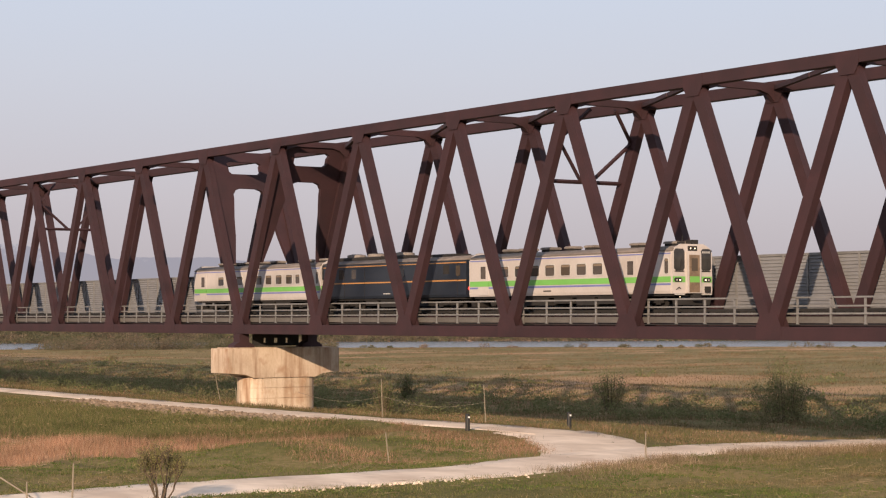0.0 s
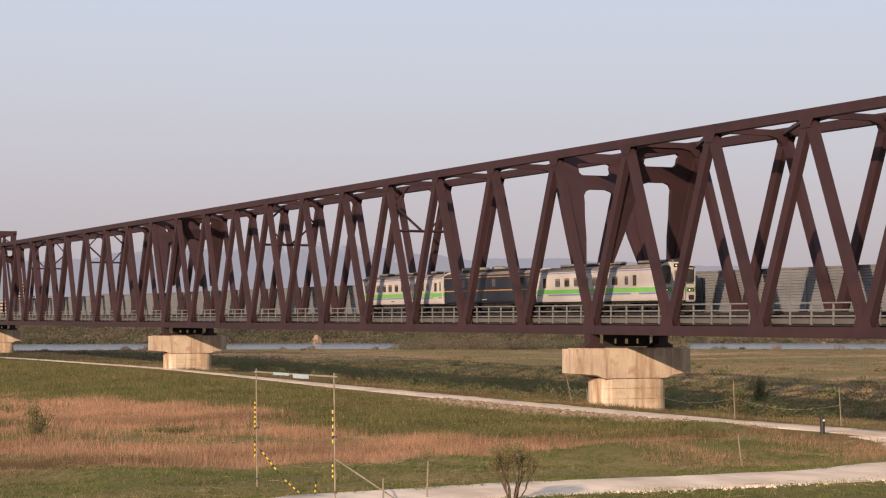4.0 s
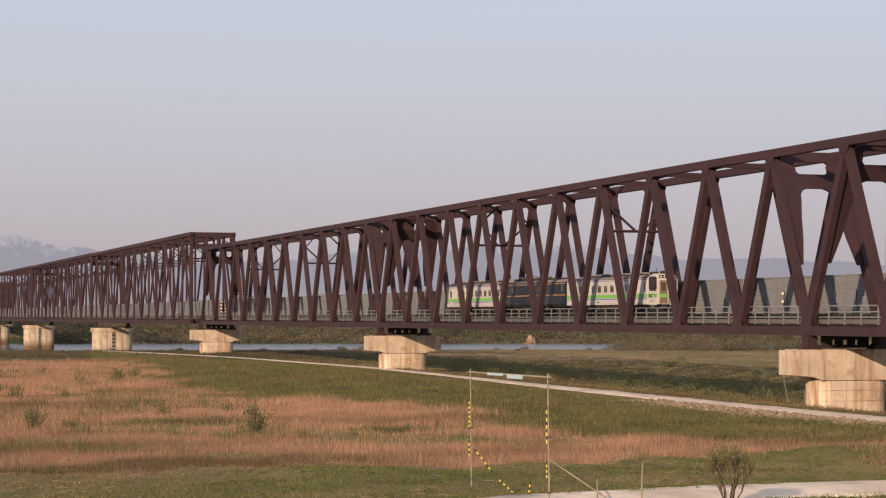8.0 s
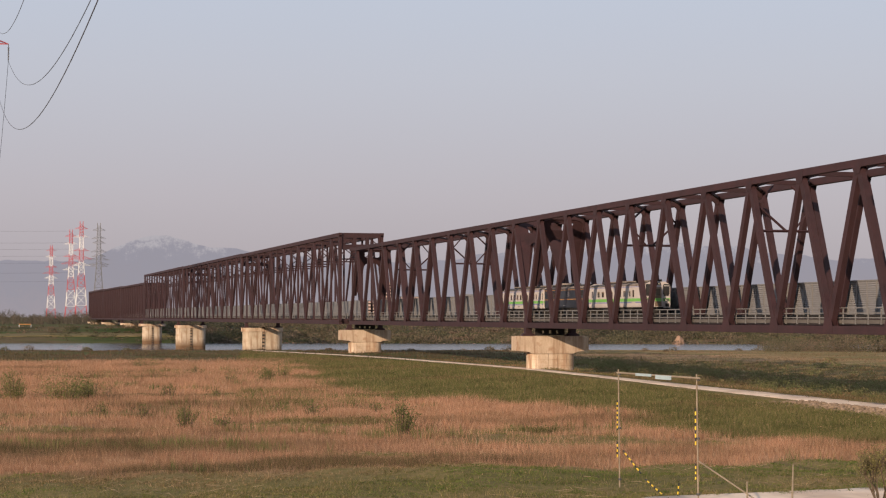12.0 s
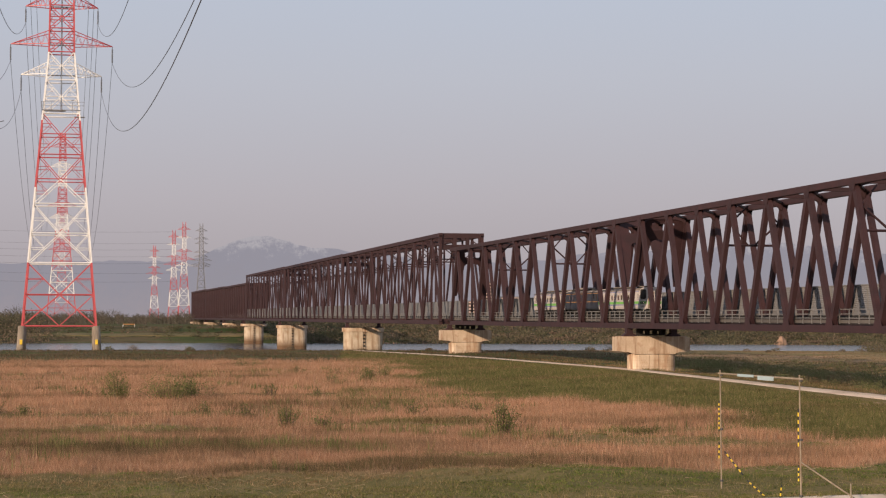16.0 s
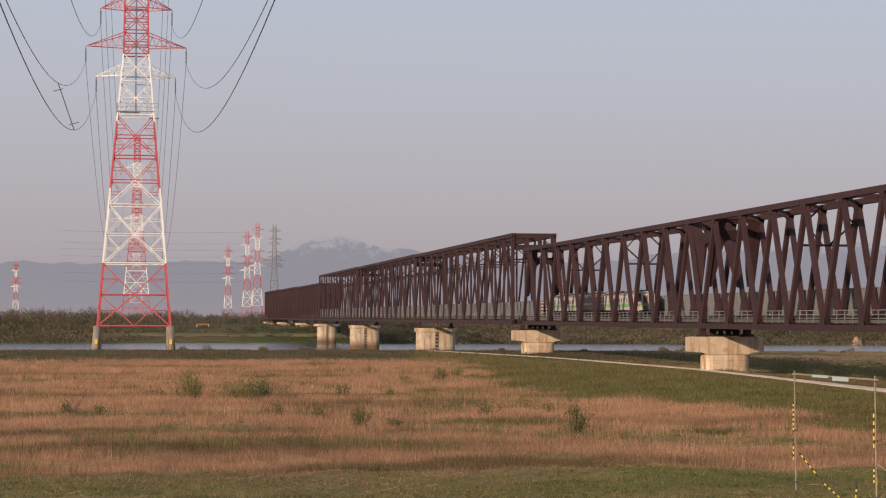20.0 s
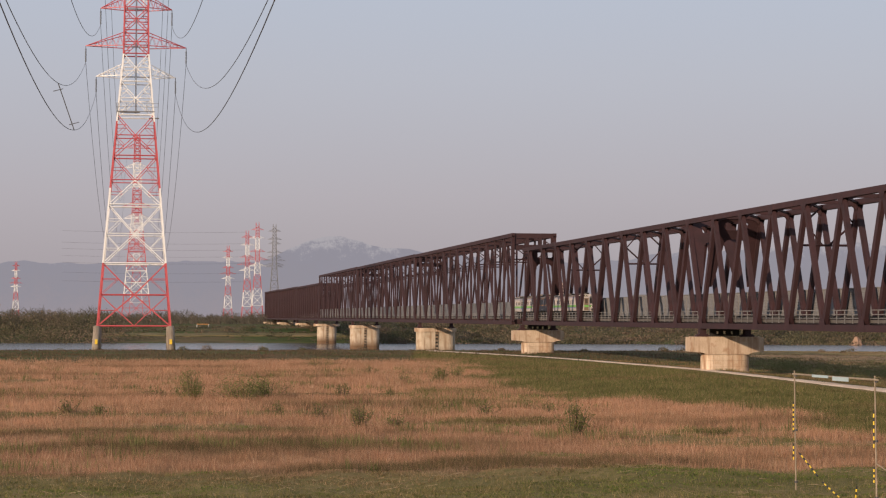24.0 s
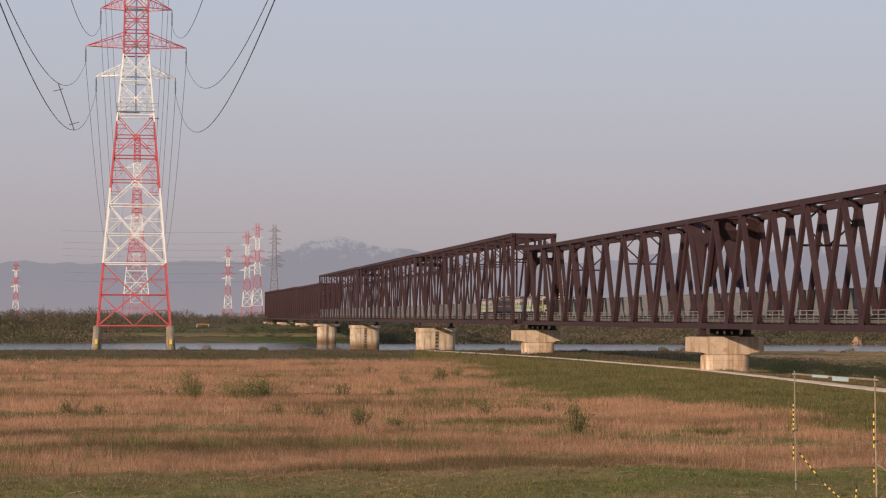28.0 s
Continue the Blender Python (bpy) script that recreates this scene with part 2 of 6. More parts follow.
def ground_material():
    m = bpy.data.materials.new("meadow_soil")
    m.use_nodes = True
    nt = m.node_tree
    b = nt.nodes["Principled BSDF"]
    b.inputs["Roughness"].default_value = 0.95
    b.inputs["Specular IOR Level"].default_value = 0.05
    tc = nt.nodes.new("ShaderNodeTexCoord")
    vc = nt.nodes.new("ShaderNodeVertexColor")
    vc.layer_name = "cover"
    sep = nt.nodes.new("ShaderNodeSeparateColor")
    nt.links.new(vc.outputs["Color"], sep.inputs[0])
    def noise_tex(scale, detail, stretch=(1, 1, 1)):
        mp = nt.nodes.new("ShaderNodeMapping")
        mp.inputs["Scale"].default_value = stretch
        nt.links.new(tc.outputs["Object"], mp.inputs["Vector"])
        n = nt.nodes.new("ShaderNodeTexNoise")
        n.inputs["Scale"].default_value, n.inputs["Detail"].default_value = scale, detail
        nt.links.new(mp.outputs[0], n.inputs["Vector"])
        return n.outputs["Fac"]
    broad, fine = noise_tex(0.06, 6), noise_tex(2.5, 6)
    far = noise_tex(0.035, 9, (.35, 1.3, 1))
    mix = nt.nodes.new("ShaderNodeMath")
    mix.operation = "MULTIPLY_ADD"
    nt.links.new(fine, mix.inputs[0])
    mix.inputs[1].default_value = 0.6
    nt.links.new(broad, mix.inputs[2])
    green = ramp(nt, mix.outputs[0], [(0.5, (0.092, 0.086, 0.032)), (0.78, (0.15, 0.128, 0.052)), (1.1, (0.25, 0.18, 0.09))])
    reed = ramp(nt, mix.outputs[0], [(0.5, (0.25, 0.14, 0.075)), (0.8, (0.36, 0.21, 0.115)), (1.1, (0.44, 0.275, 0.16))])
    field = ramp(nt, far, [(0.34, (0.40, 0.25, 0.145)), (0.43, (0.27, 0.195, 0.10)), (0.52, (0.165, 0.145, 0.064)), (0.58, (0.23, 0.175, 0.09)), (0.66, (0.40, 0.255, 0.15))])
    def mixer(fac, a, c):
        n = nt.nodes.new("ShaderNodeMix")
        n.data_type = "RGBA"
        nt.links.new(fac, n.inputs["Factor"])
        nt.links.new(a, n.inputs["A"])
        nt.links.new(c, n.inputs["B"])
        return n.outputs["Result"]
    bank = ramp(nt, noise_tex(0.05, 10, (.4, 1, 1)), [(0.36, (0.046, 0.064, 0.022)), (0.47, (0.075, 0.088, 0.034)), (0.55, (0.12, 0.09, 0.052)), (0.66, (0.055, 0.058, 0.028))])
    nt.links.new(mixer(sep.outputs[1], mixer(sep.outputs[2], mixer(sep.outputs[0], green, reed), field), bank), b.inputs["Base Color"])
    bp = nt.nodes.new("ShaderNodeBump")
    bp.inputs["Strength"].default_value, bp.inputs["Distance"].default_value = 0.6, 0.15
    nt.links.new(fine, bp.inputs["Height"])
    nt.links.new(bp.outputs[0], b.inputs["Normal"])
    return m


GREEN_EDGE = [(60, 60), (98, 53), (100, 47), (107, 42.6), (114, 44.4), (134, 45.5), (152, 44.6), (169, 39.3), (189, 34), (230, 40), (311, 52), (420, 62)]


def reed_share(x, y):
    """0 green, 1 dry reed."""
    edge = np.interp(y, [p[0] for p in GREEN_EDGE], [p[1] for p in GREEN_EDGE])
    wob = 3.0 * waves(x, y, 22, 11)
    near = 87.5 + 1.2 * waves(x, y, 12, 12) + np.clip(x - 28, 0, 30) * 0.2
    inside = blend(-2.5, 2.5, edge + wob - x) * blend(-0.8, 0.8, y - near) * (1 - blend(285, 330, y + 6 * waves(x, y, 40, 13)))
    patch = blend(0.25, 0.6, waves(x * 0.45, y * 1.3, 26, 14)) * 0.85
    return inside * (1 - patch)


def rank_share(x, y):
    """1 on the dark rank strip between the reeds and the river."""
    r = np.hypot(x, y) + 14 * waves(x, y, 60, 51)
    return blend(285, 320, r) * (1 - blend(540, 560, r)) * (1 - blend(90, 125, x))


def far_share(x, y):
    """1 on the fields beyond the bridge and past the reeds."""
    return np.maximum(blend(88, 104, x + 4 * waves(x, y, 30, 15)), blend(300, 345, np.hypot(x, y)))


def quick_mesh(name, verts, faces, material, smooth=True):
    me = bpy.data.meshes.new(name)
    verts, faces = np.asarray(verts, np.float32), np.asarray(faces, np.int32)
    n, k = faces.shape
    me.vertices.add(len(verts))
    me.vertices.foreach_set("co", verts.ravel())
    me.loops.add(n * k)
    me.loops.foreach_set("vertex_index", faces.ravel())
    me.polygons.add(n)
    me.polygons.foreach_set("loop_start", np.arange(0, n * k, k, dtype=np.int32))
    me.polygons.foreach_set("use_smooth", np.full(n, smooth))
    me.update()
    me.validate()
    me.materials.append(material)
    return me


def ground():
    ang = np.radians(np.concatenate([np.arange(-20, 58, 0.16), np.arange(58, 340, 4.0)]))
    rad = [0.02, 2.0]
    while rad[-1] < 4700:
        rad.append(rad[-1] * (1.013 if 60 < rad[-1] < 700 else 1.05))
    rad = np.array(rad + [4900.0])
    A, R = np.meshgrid(ang, rad)
    X, Y = R * np.sin(A) + .4, R * np.cos(A) - 1.5
    Z = height(X, Y)
    n = len(ang)
    V = np.stack([X.ravel(), Y.ravel(), Z.ravel()], 1)
    i, j = np.meshgrid(np.arange(len(rad) - 1), np.arange(n), indexing="ij")
    j2 = (j + 1) % n
    F = np.stack([i * n + j, (i + 1) * n + j, (i + 1) * n + j2, i * n + j2], -1).reshape(-1, 4)
    me = quick_mesh("ground", V, F, ground_material())
    col = me.color_attributes.new("cover", "FLOAT_COLOR", "POINT")
    x, y = V[:, 0], V[:, 1]
    rgba = np.stack([reed_share(x, y), np.maximum(blend(770, 830, np.hypot(x, y)) * (1 - .6 * blend(200, 420, x)), .9 * rank_share(x, y)), far_share(x, y), np.ones(len(V))], 1).astype(np.float32)
    col.data.foreach_set("color", rgba.ravel())
    tagged(new("ground", me), "river meadow of dry orange reeds and green grass", "ground", kind="structure")
    # river
    ring = 180
    mb = Mesh()
    for r in (560, 640, 720, 800, 930):
        for k in range(ring):
            a = 2 * math.pi * k / ring
            mb.v.append((r * math.sin(a), r * math.cos(a), WATER))
    for q in range(4):
        for k in range(ring):
            mb.f.append((q * ring + k, q * ring + (k + 1) % ring, (q + 1) * ring + (k + 1) % ring, (q + 1) * ring + k))
    ob = part("water", mb, WATERM, None)
    tagged(ob, "calm grey-blue river reflecting the evening sky", "river", kind="structure")


def road(name, pts, half, label):
    """A gravel strip along a smooth line, with ragged edges."""
    P = [Vector((*p, 0)) for p in pts]
    line = []
    for i in range(len(P) - 1):
        a, b = P[max(i - 1, 0)], P[min(i + 2, len(P) - 1)]
        n = max(2, int((P[i + 1] - P[i]).length / 0.8))
        for k in range(n):
            t = k / n
            line.append(0.5 * ((2 * P[i]) + (P[i + 1] - a) * t + (2 * a - 5 * P[i] + 4 * P[i + 1] - b) * t * t + (3 * P[i] - a - 3 * P[i + 1] + b) * t ** 3))
    line.append(P[-1])
    cols = (-1.12, -1.0, -0.6, -0.2, 0.2, 0.6, 1.0, 1.12)
    mb = Mesh()
    for i, p in enumerate(line):
        d = (line[min(i + 1, len(line) - 1)] - line[max(i - 1, 0)]).normalized()
        s = Vector((d.y, -d.x, 0))
        for c in cols:
            w = half * (1 - .45 * float(blend(150, 230, p.y))) * c * (1 + (0.16 * noise.noise(p * 0.35 + Vector((c * 9, 0, 0))) + 0.08 * noise.noise(p * 1.1)) * (abs(c) > 0.9))
            q = p + s * w
            h = float(height(q.x, q.y))
            dz = -0.06 if abs(c) > 1.05 else 0.05 + 0.03 * noise.noise(q * 0.8) - (0.04 if abs(abs(c) - 0.6) < 0.05 else 0)
            mb.v.append((q.x, q.y, h + dz))
    k = len(cols)
    for i in range(len(line) - 1):
        for c in range(k - 1):
            mb.f.append((i * k + c, i * k + c + 1, (i + 1) * k + c + 1, (i + 1) * k + c))
    return tagged(part(name, mb, GRAVEL, None, smooth=True), label, "road", kind="structure")


ground()
road("road_1", ROAD_A, 2.7, "pale gravel farm track crossing the meadow")
road("road_2", ROAD_B, 1.75, "pale gravel track running beside the bridge")
road("road_3", ROAD_C, 2.7, "pale gravel junction between two tracks")


# ---- bridge ----
def node_plate(kind):
    """Gusset plates on both faces of a truss node, node at the origin in the plane x = 0."""
    if kind == "bottom":
        poly = [(-0.95, -0.34), (0.95, -0.34), (0.95, 0.40), (0.62, 1.05), (-0.62, 1.05), (-0.95, 0.40)]
    else:
        poly = [(-0.80, 0.30), (0.80, 0.30), (0.80, -0.38), (0.50, -0.90), (-0.50, -0.90), (-0.80, -0.38)]
    mb = Mesh()
    for lo, hi in ((-0.314, -0.30), (0.30, 0.314)):
        mb.prism(poly, 0, lo, hi)
    return mb.data("gusset", STEEL)


PLATE_B, PLATE_T = node_plate("bottom"), node_plate("top")


def at_drop(y_top, y_bot, zt, zb):
    """Maps (across, drop below top) into an inclined plane between two truss members."""
    def f(x, v, off=0.0):
        t = v / (zt - zb)
        return (x, y_top + (y_bot - y_top) * t + off, zt - v)
    return f


def plate(poly, f, thick):
    mb = Mesh()
    k = len(poly)
    vs = [f(x, v, -thick / 2) for x, v in poly] + [f(x, v, thick / 2) for x, v in poly]
    return mb.add(vs, [(i, (i + 1) % k, k + (i + 1) % k, k + i) for i in range(k)] + [tuple(range(k))[::-1], tuple(range(k, 2 * k))])


def portal(sp, yt, yb, x0, x1):
    """A plated portal frame with a small window above a tall arched opening."""
    f = at_drop(yt, yb, ZT, ZB)
    w = x1 - x0
    a, b = x0 + 0.24 * w, x0 + 0.76 * w
    part("portal_beam", plate([(x0, 0.15), (x1, 0.15), (x1, 1.15), (b + .1, 1.15), (b - .2, 0.98), (a + .2, 0.98), (a - .1, 1.15), (x0, 1.15)], f, 0.4), STEEL, sp)
    for p, q, s in ((x0, a, 1), (x1, b, -1)):
        part("portal_post", plate([(p, 1.15), (q - .1 * s, 1.15), (q + .02 * s, 1.35), (q + .02 * s, 1.8), (q + .25 * s, 2.0), (p, 2.0)], f, 0.4), STEEL, sp)
        part("portal_haunch", plate([(p, 3.2), (q + .75 * s, 3.2), (q + .3 * s, 3.36), (q + .05 * s, 3.7), (q, 4.2), (q - .28 * s, 5.6), (q - .5 * s, 7.2), (p + .42 * s, 9.4), (p, 9.4)], f, 0.4), STEEL, sp)
    part("portal_beam", plate([(x0, 2.0), (x1, 2.0), (x1, 3.2), (x0, 3.2)], f, 0.4), STEEL, sp)


def sway(sp, yt, yb, x0, x1, zt, zb):
    """Light bracing between two facing diagonals."""
    f = at_drop(yt, yb, zt, zb)
    w = x1 - x0
    for a, b in (((.34, .75), (.03, 2.7)), ((.66, .75), (.97, 2.7)), ((.03, 2.7), (.44, 5.2)), ((.97, 2.7), (.56, 5.2)), ((.0, 5.2), (1.0, 5.2))):
        part("sway_brace", Mesh().beam(f(x0 + a[0] * w, a[1]), f(x0 + b[0] * w, b[1]), .17, .2), STEEL, sp)


def truss_span(y0, n, pl, zb, zt, x0, x1):
    sp = thing("truss_span", "dark brown painted steel truss bridge span on concrete piers", "bridge", group="truss spans")
    dmesh = {}
    y1 = y0 + n * pl
    for X in (x0, x1):
        part("bottom_chord", Mesh().beam((X, y0 + .01, zb + .36), (X, y1 - .01, zb + .36), .6, .72, bev=.012), STEEL, sp)
        part("top_chord", Mesh().beam((X, y0 + .01, zt - .34), (X, y1 - .01, zt - .34), .6, .68, bev=.012), STEEL, sp)
        for i in range(n):
            for key, a in (("r", i), ("l", i + 1)):
                if key not in dmesh:
                    s = pl / 2 if key == "r" else -pl / 2
                    dmesh[key] = Mesh().beam((0, 0, zb + .45), (0, s, zt - .45), .5, .74).data("diagonal", STEEL)
                d = part("diagonal", dmesh[key], None, sp)
                d.location = (X, y0 + a * pl, 0)
            g = part("gusset", PLATE_T, None, sp)
            g.location = (X, y0 + (i + .5) * pl, zt - .34)
            g = part("gusset", PLATE_B, None, sp)
            g.location = (X, y0 + i * pl, zb + .36)
    w = x1 - x0
    for i in range(n):
        yt = y0 + (i + .5) * pl
        # top strut with curved haunches
        st = [(x0 + .25, -.15), (x1 - .25, -.15), (x1 - .25, -1.25), (x1 - .75, -.78), (x1 - 1.5, -.58), (x0 + 1.5, -.58), (x0 + .75, -.78), (x0 + .25, -1.25)]
        part("top_strut", Mesh().prism([(p, zt + q) for p, q in st], 1, yt - .16, yt + .16), STEEL, sp)
        for s in (1, -1):
            ym = yt + s * pl / 2
            part("lateral", Mesh().beam((x0 + .3 if s > 0 else x1 - .3, yt + s * .3, zt - .4), (XC, ym - s * .05, zt - .4), .28, .24), STEEL, sp)
        part("floor_beam", Mesh().box(x0 + .3, y0 + i * pl - (.14 if i else 0), zb + .12, x1 - .3, y0 + i * pl + .14, zb + 1.1), STEEL, sp)
    return sp


def low_spans():
    for y0, y1 in ((YA - 10 * L, YA), (YA, YB), (YB, YC)):
        pl = (y1 - y0) / 10
        sp = truss_span(y0, 10, pl, ZB, ZT, XN, XF)
        sway(sp, y0 + 3.5 * pl, y0 + 3 * pl, XN, XF, ZT, ZB)
        sway(sp, y0 + 6.5 * pl, y0 + 7 * pl, XN, XF, ZT, ZB)
        portal(sp, y0 + .5 * pl, y0, XN + .2, XF - .2)
        portal(sp, y1 - .5 * pl, y1, XN + .2, XF - .2)


def tall_span(y0, y1, n, zb, zt, x0, x1):
    """A deep through truss with posts, used over the river."""
    sp = thing("river_span", "deep dark brown steel truss span over the river", "bridge", group="river spans")
    pl = (y1 - y0) / n
    mesh = {}
    for X in (x0, x1):
        part("bottom_chord", Mesh().beam((X, y0 + .01, zb + .4), (X, y1 - .01, zb + .4), .7, .8, bev=.03), STEEL, sp)
        part("top_chord", Mesh().beam((X, y0 + .01, zt - .4), (X, y1 - .01, zt - .4), .7, .8, bev=.03), STEEL, sp)
        for i in range(n + 1):
            if "p" not in mesh:
                mesh["p"] = Mesh().beam((0, 0, zb + .5), (0, 0, zt - .5), .36, .5).data("post", STEEL)
                mesh["P"] = Mesh().beam((0, 0, zb + .5), (0, 0, zt - .5), .55, 1.3).data("post", STEEL)
                mesh["a"] = Mesh().beam((0, 0, zb + .5), (0, pl, zt - .5), .34, .52).data("diagonal", STEEL)
                mesh["b"] = Mesh().beam((0, 0, zt - .5), (0, pl, zb + .5), .34, .52).data("diagonal", STEEL)
            ob = part("post", mesh["P" if i in (0, n) else "p"], None, sp)
            ob.location = (X, min(max(y0 + i * pl, y0 + .66), y1 - .66), 0)
            if i < n:
                ob = part("diagonal", mesh["a" if i % 2 == 0 else "b"], None, sp)
                ob.location = (X, y0 + i * pl, 0)
    for i in range(n + 1):
        y = min(max(y0 + i * pl, y0 + .66), y1 - .66)
        part("top_strut", Mesh().box(x0 + .3, y - .15, zt - .6, x1 - .3, y + .15, zt - .15), STEEL, sp)
        part("floor_beam", Mesh().box(x0 + .3, y - .15, zb + .1, x1 - .3, y + .15, zb + 1.1), STEEL, sp)
        if i % 2 == 0:
            sway(sp, y, y, x0, x1, zt, zb)
        if i < n:
            part("lateral", Mesh().beam((x0 + .3 if i % 2 else x1 - .3, y + .2, zt - .4), (x1 - .3 if i % 2 else x0 + .3, y + pl - .2, zt - .4), .25), STEEL, sp)
    # end frame: two beams with three slots between them
    for y in (y0 + .66,):
        part("portal_beam", Mesh().box(x0 + .3, y - .4, zt - 1.0, x1 - .3, y + .4, zt - .02), STEEL, sp)
        part("portal_beam", Mesh().box(x0 + .3, y - .4, zt - 3.3, x1 - .3, y + .4, zt - 2.3), STEEL, sp)
        for k in range(4):
            x = x0 + .3 + (x1 - x0 - .6) * k / 3
            part("portal_post", Mesh().box(max(x - .35, x0 + .3), y - .38, zt - 2.3, min(x + .35, x1 - .3), y + .38, zt - 1.0), STEEL, sp)
    return sp


low_spans()
TX0, TX1 = XN - 1.1, XF + 1.1
for i in range(3):
    tall_span(385.0 + 140 * i, 385.0 + 140 * (i + 1), 14, ZB, 23.75 + .12 * i, TX0, TX1)
for i in range(3):
    tall_span(806.0 + 115 * i, 806.0 + 115 * (i + 1), 20, ZB, 20.9 + .25 * i, TX0, TX1)


# ---- deck, rails, railing, windbreak ----
def deck():
    y0, y1 = YA - 10 * L, 1151.0
    d = thing("railway_deck", "open steel railway deck with rails and sleepers", "deck")
    for x in (XC - .95, XC + .95):
        part("stringer", Mesh().box(x - .2, y0, ZB + .75, x + .2, y1, ZB + 1.35), STEEL, d)
    for x in (XC - .55, XC + .55):
        part("rail", Mesh().box(x - .04, y0, RAIL - .15, x + .04, y1, RAIL), DARK, d)
    mb = Mesh()
    y = y0
    while y < 420:
        mb.box(XC - 1.2, y, RAIL - .36, XC + 1.2, y + .22, RAIL - .15)
        y += 0.62
    tagged(part("sleeper", mb, DARK, d), "dark timber sleepers", kind="stuff")
    # added sheet, hardly seen, that keeps sunlight from streaking through onto the piers
    part("deck_light_block", Mesh().box(XN + .3, y0, ZB + .66, XF - .3, y1, ZB + .72), DARK, d, "dark sheet added under the deck to block light")
    part("walkway", Mesh().box(XN + .42, y0, ZB + .80, XN + 1.3, y1, ZB + .86), DARK, d)
    # dark strip added below the windbreak, standing in for the deck's darkness
    part("dark_filler", Mesh().box(XF + .36, y0, ZB + .5, XF + .46, y1, 7.25), DARK, d)
    part("walkway", Mesh().box(XF - 1.3, y0, ZB + .74, XF - .42, y1, ZB + .86), GALV, d)


def railing():
    """Galvanised walkway railing with kick plates, along the near side."""
    r = thing("walkway_railing", "galvanised steel walkway railing with pale kick plates", "railing")
    x, step = XN + .55, 2.45
    y0, y1 = 30.0, 384.0
    n = int((y1 - y0) / step)
    post = Mesh().box(-.04, -.06, ZB + .86, .04, .06, 7.92).box(-.04, -.1, ZB + .86, .04, .1, ZB + .95).data("post", GALV)
    kick = Mesh().box(-.03, .10, ZB + .92, .03, step - .10, 6.86).data("kick_plate", KICK)
    for i in range(n):
        part("post", post, None, r).location = (x, y0 + i * step, 0)
        part("kick_plate", kick, None, r).location = (x - .02, y0 + i * step, 0)
    for z in (7.88, 7.42, 7.02):
        part("handrail", Mesh().beam((x - .065, y0, z), (x - .065, y0 + n * step, z), .07, .09), GALV, r)
    far = thing("walkway_railing", "galvanised steel walkway railing over the river", "railing")
    mb = Mesh()
    y = 386.0
    while y < 1150:
        mb.box(x - .05, y, ZB + .86, x + .05, y + .1, 7.9)
        y += 2.45
    tagged(part("post", mb, GALV, far), kind="stuff")
    part("kick_plate", Mesh().box(x - .04, 386, ZB + .92, x, 1150, 6.86), KICK, far)
    for z in (7.88, 7.42, 7.02):
        part("handrail", Mesh().box(x - .1, 386, z - .04, x - .06, 1150, z + .04), GALV, far)


def windbreak():
    w = thing("windbreak", "grey ribbed sheet-steel windbreak fixed along the bridge deck", "windbreak")
    x, step, zl, zh = XF + .62, 2.0, 7.25, 10.40
    prof, z = [], zl
    while z < zh - .01:
        for dx, dz in ((0, 0), (0, .10), (-.05, .13), (-.05, .17)):
            prof.append((dx, min(z + dz, zh)))
        z += .2
    prof.append((0, zh))
    def panel(a, b):
        vs = [(px_, y, pz_) for y in (a, b) for px_, pz_ in prof]
        m = len(prof)
        back = [(.05, y, pz_) for y in (a, b) for pz_ in (zl, zh)]
        fs = [(i, i + 1, m + i + 1, m + i) for i in range(m - 1)] + [(2 * m, 2 * m + 2, 2 * m + 3, 2 * m + 1)]
        return vs + back, fs
    me = Mesh().add(*panel(.05, step - .05)).data("panel", PANEL)
    y0, y = YA - 10 * L, 40.0
    n = 0
    while n < 175:
        ob = part("panel", me, None, w)
        ob.location = (x + random.uniform(-.012, .012), y + n * step, 0)
        po = part("post", POST, None, w)
        po.location = (x, y + n * step, 0)
        n += 1
    mb = Mesh()
    for q in range(375):
        yy = 390 + q * step
        if yy < 1148:
            vs, fs = panel(yy + .05, yy + step - .05)
            mb.add([(a - 1.3, b, c) for a, b, c in vs], fs)
    for v in range(len(mb.v)):
        mb.v[v] = (mb.v[v][0] + x, mb.v[v][1], mb.v[v][2])
    tagged(part("far_panel", mb, PANEL, w), "grey ribbed windbreak sheets over the river", kind="stuff")
    mb = Mesh()
    for q in range(10):
        vs, fs = panel(y0 + q * step + .05, y0 + q * step + step - .05)
        mb.add([(a + x, b, c) for a, b, c in vs], fs)
    tagged(part("end_panel", mb, PANEL, w), kind="stuff")
    part("top_rail", Mesh().box(x - .08, 40, zh - .02, x + .1, 390, zh + .12), GALV, w)


POST = Mesh().box(-.09, -.06, ZB + .1, .1, .06, 10.40).data("post", GALV)
KICK = mat("pale_kick_plate", (0.13, 0.118, 0.108), (0.088, 0.078, 0.07), 0.8, 0.85, 0.0, 0.05, 6, rnd=0.2)
deck()
railing()
windbreak()


# ---- piers ----
def stadium(a, b, n=8):
    """Outline of a wall a long in x and b thick in y with round ends."""
    pts = []
    for s, c in ((1, a / 2 - b / 2), (-1, -(a / 2 - b / 2))):
        for k in range(n + 1):
            t = -math.pi / 2 + math.pi * k / n
            pts.append((c + s * b / 2 * math.cos(t), s * b / 2 * math.sin(t)))
    return pts


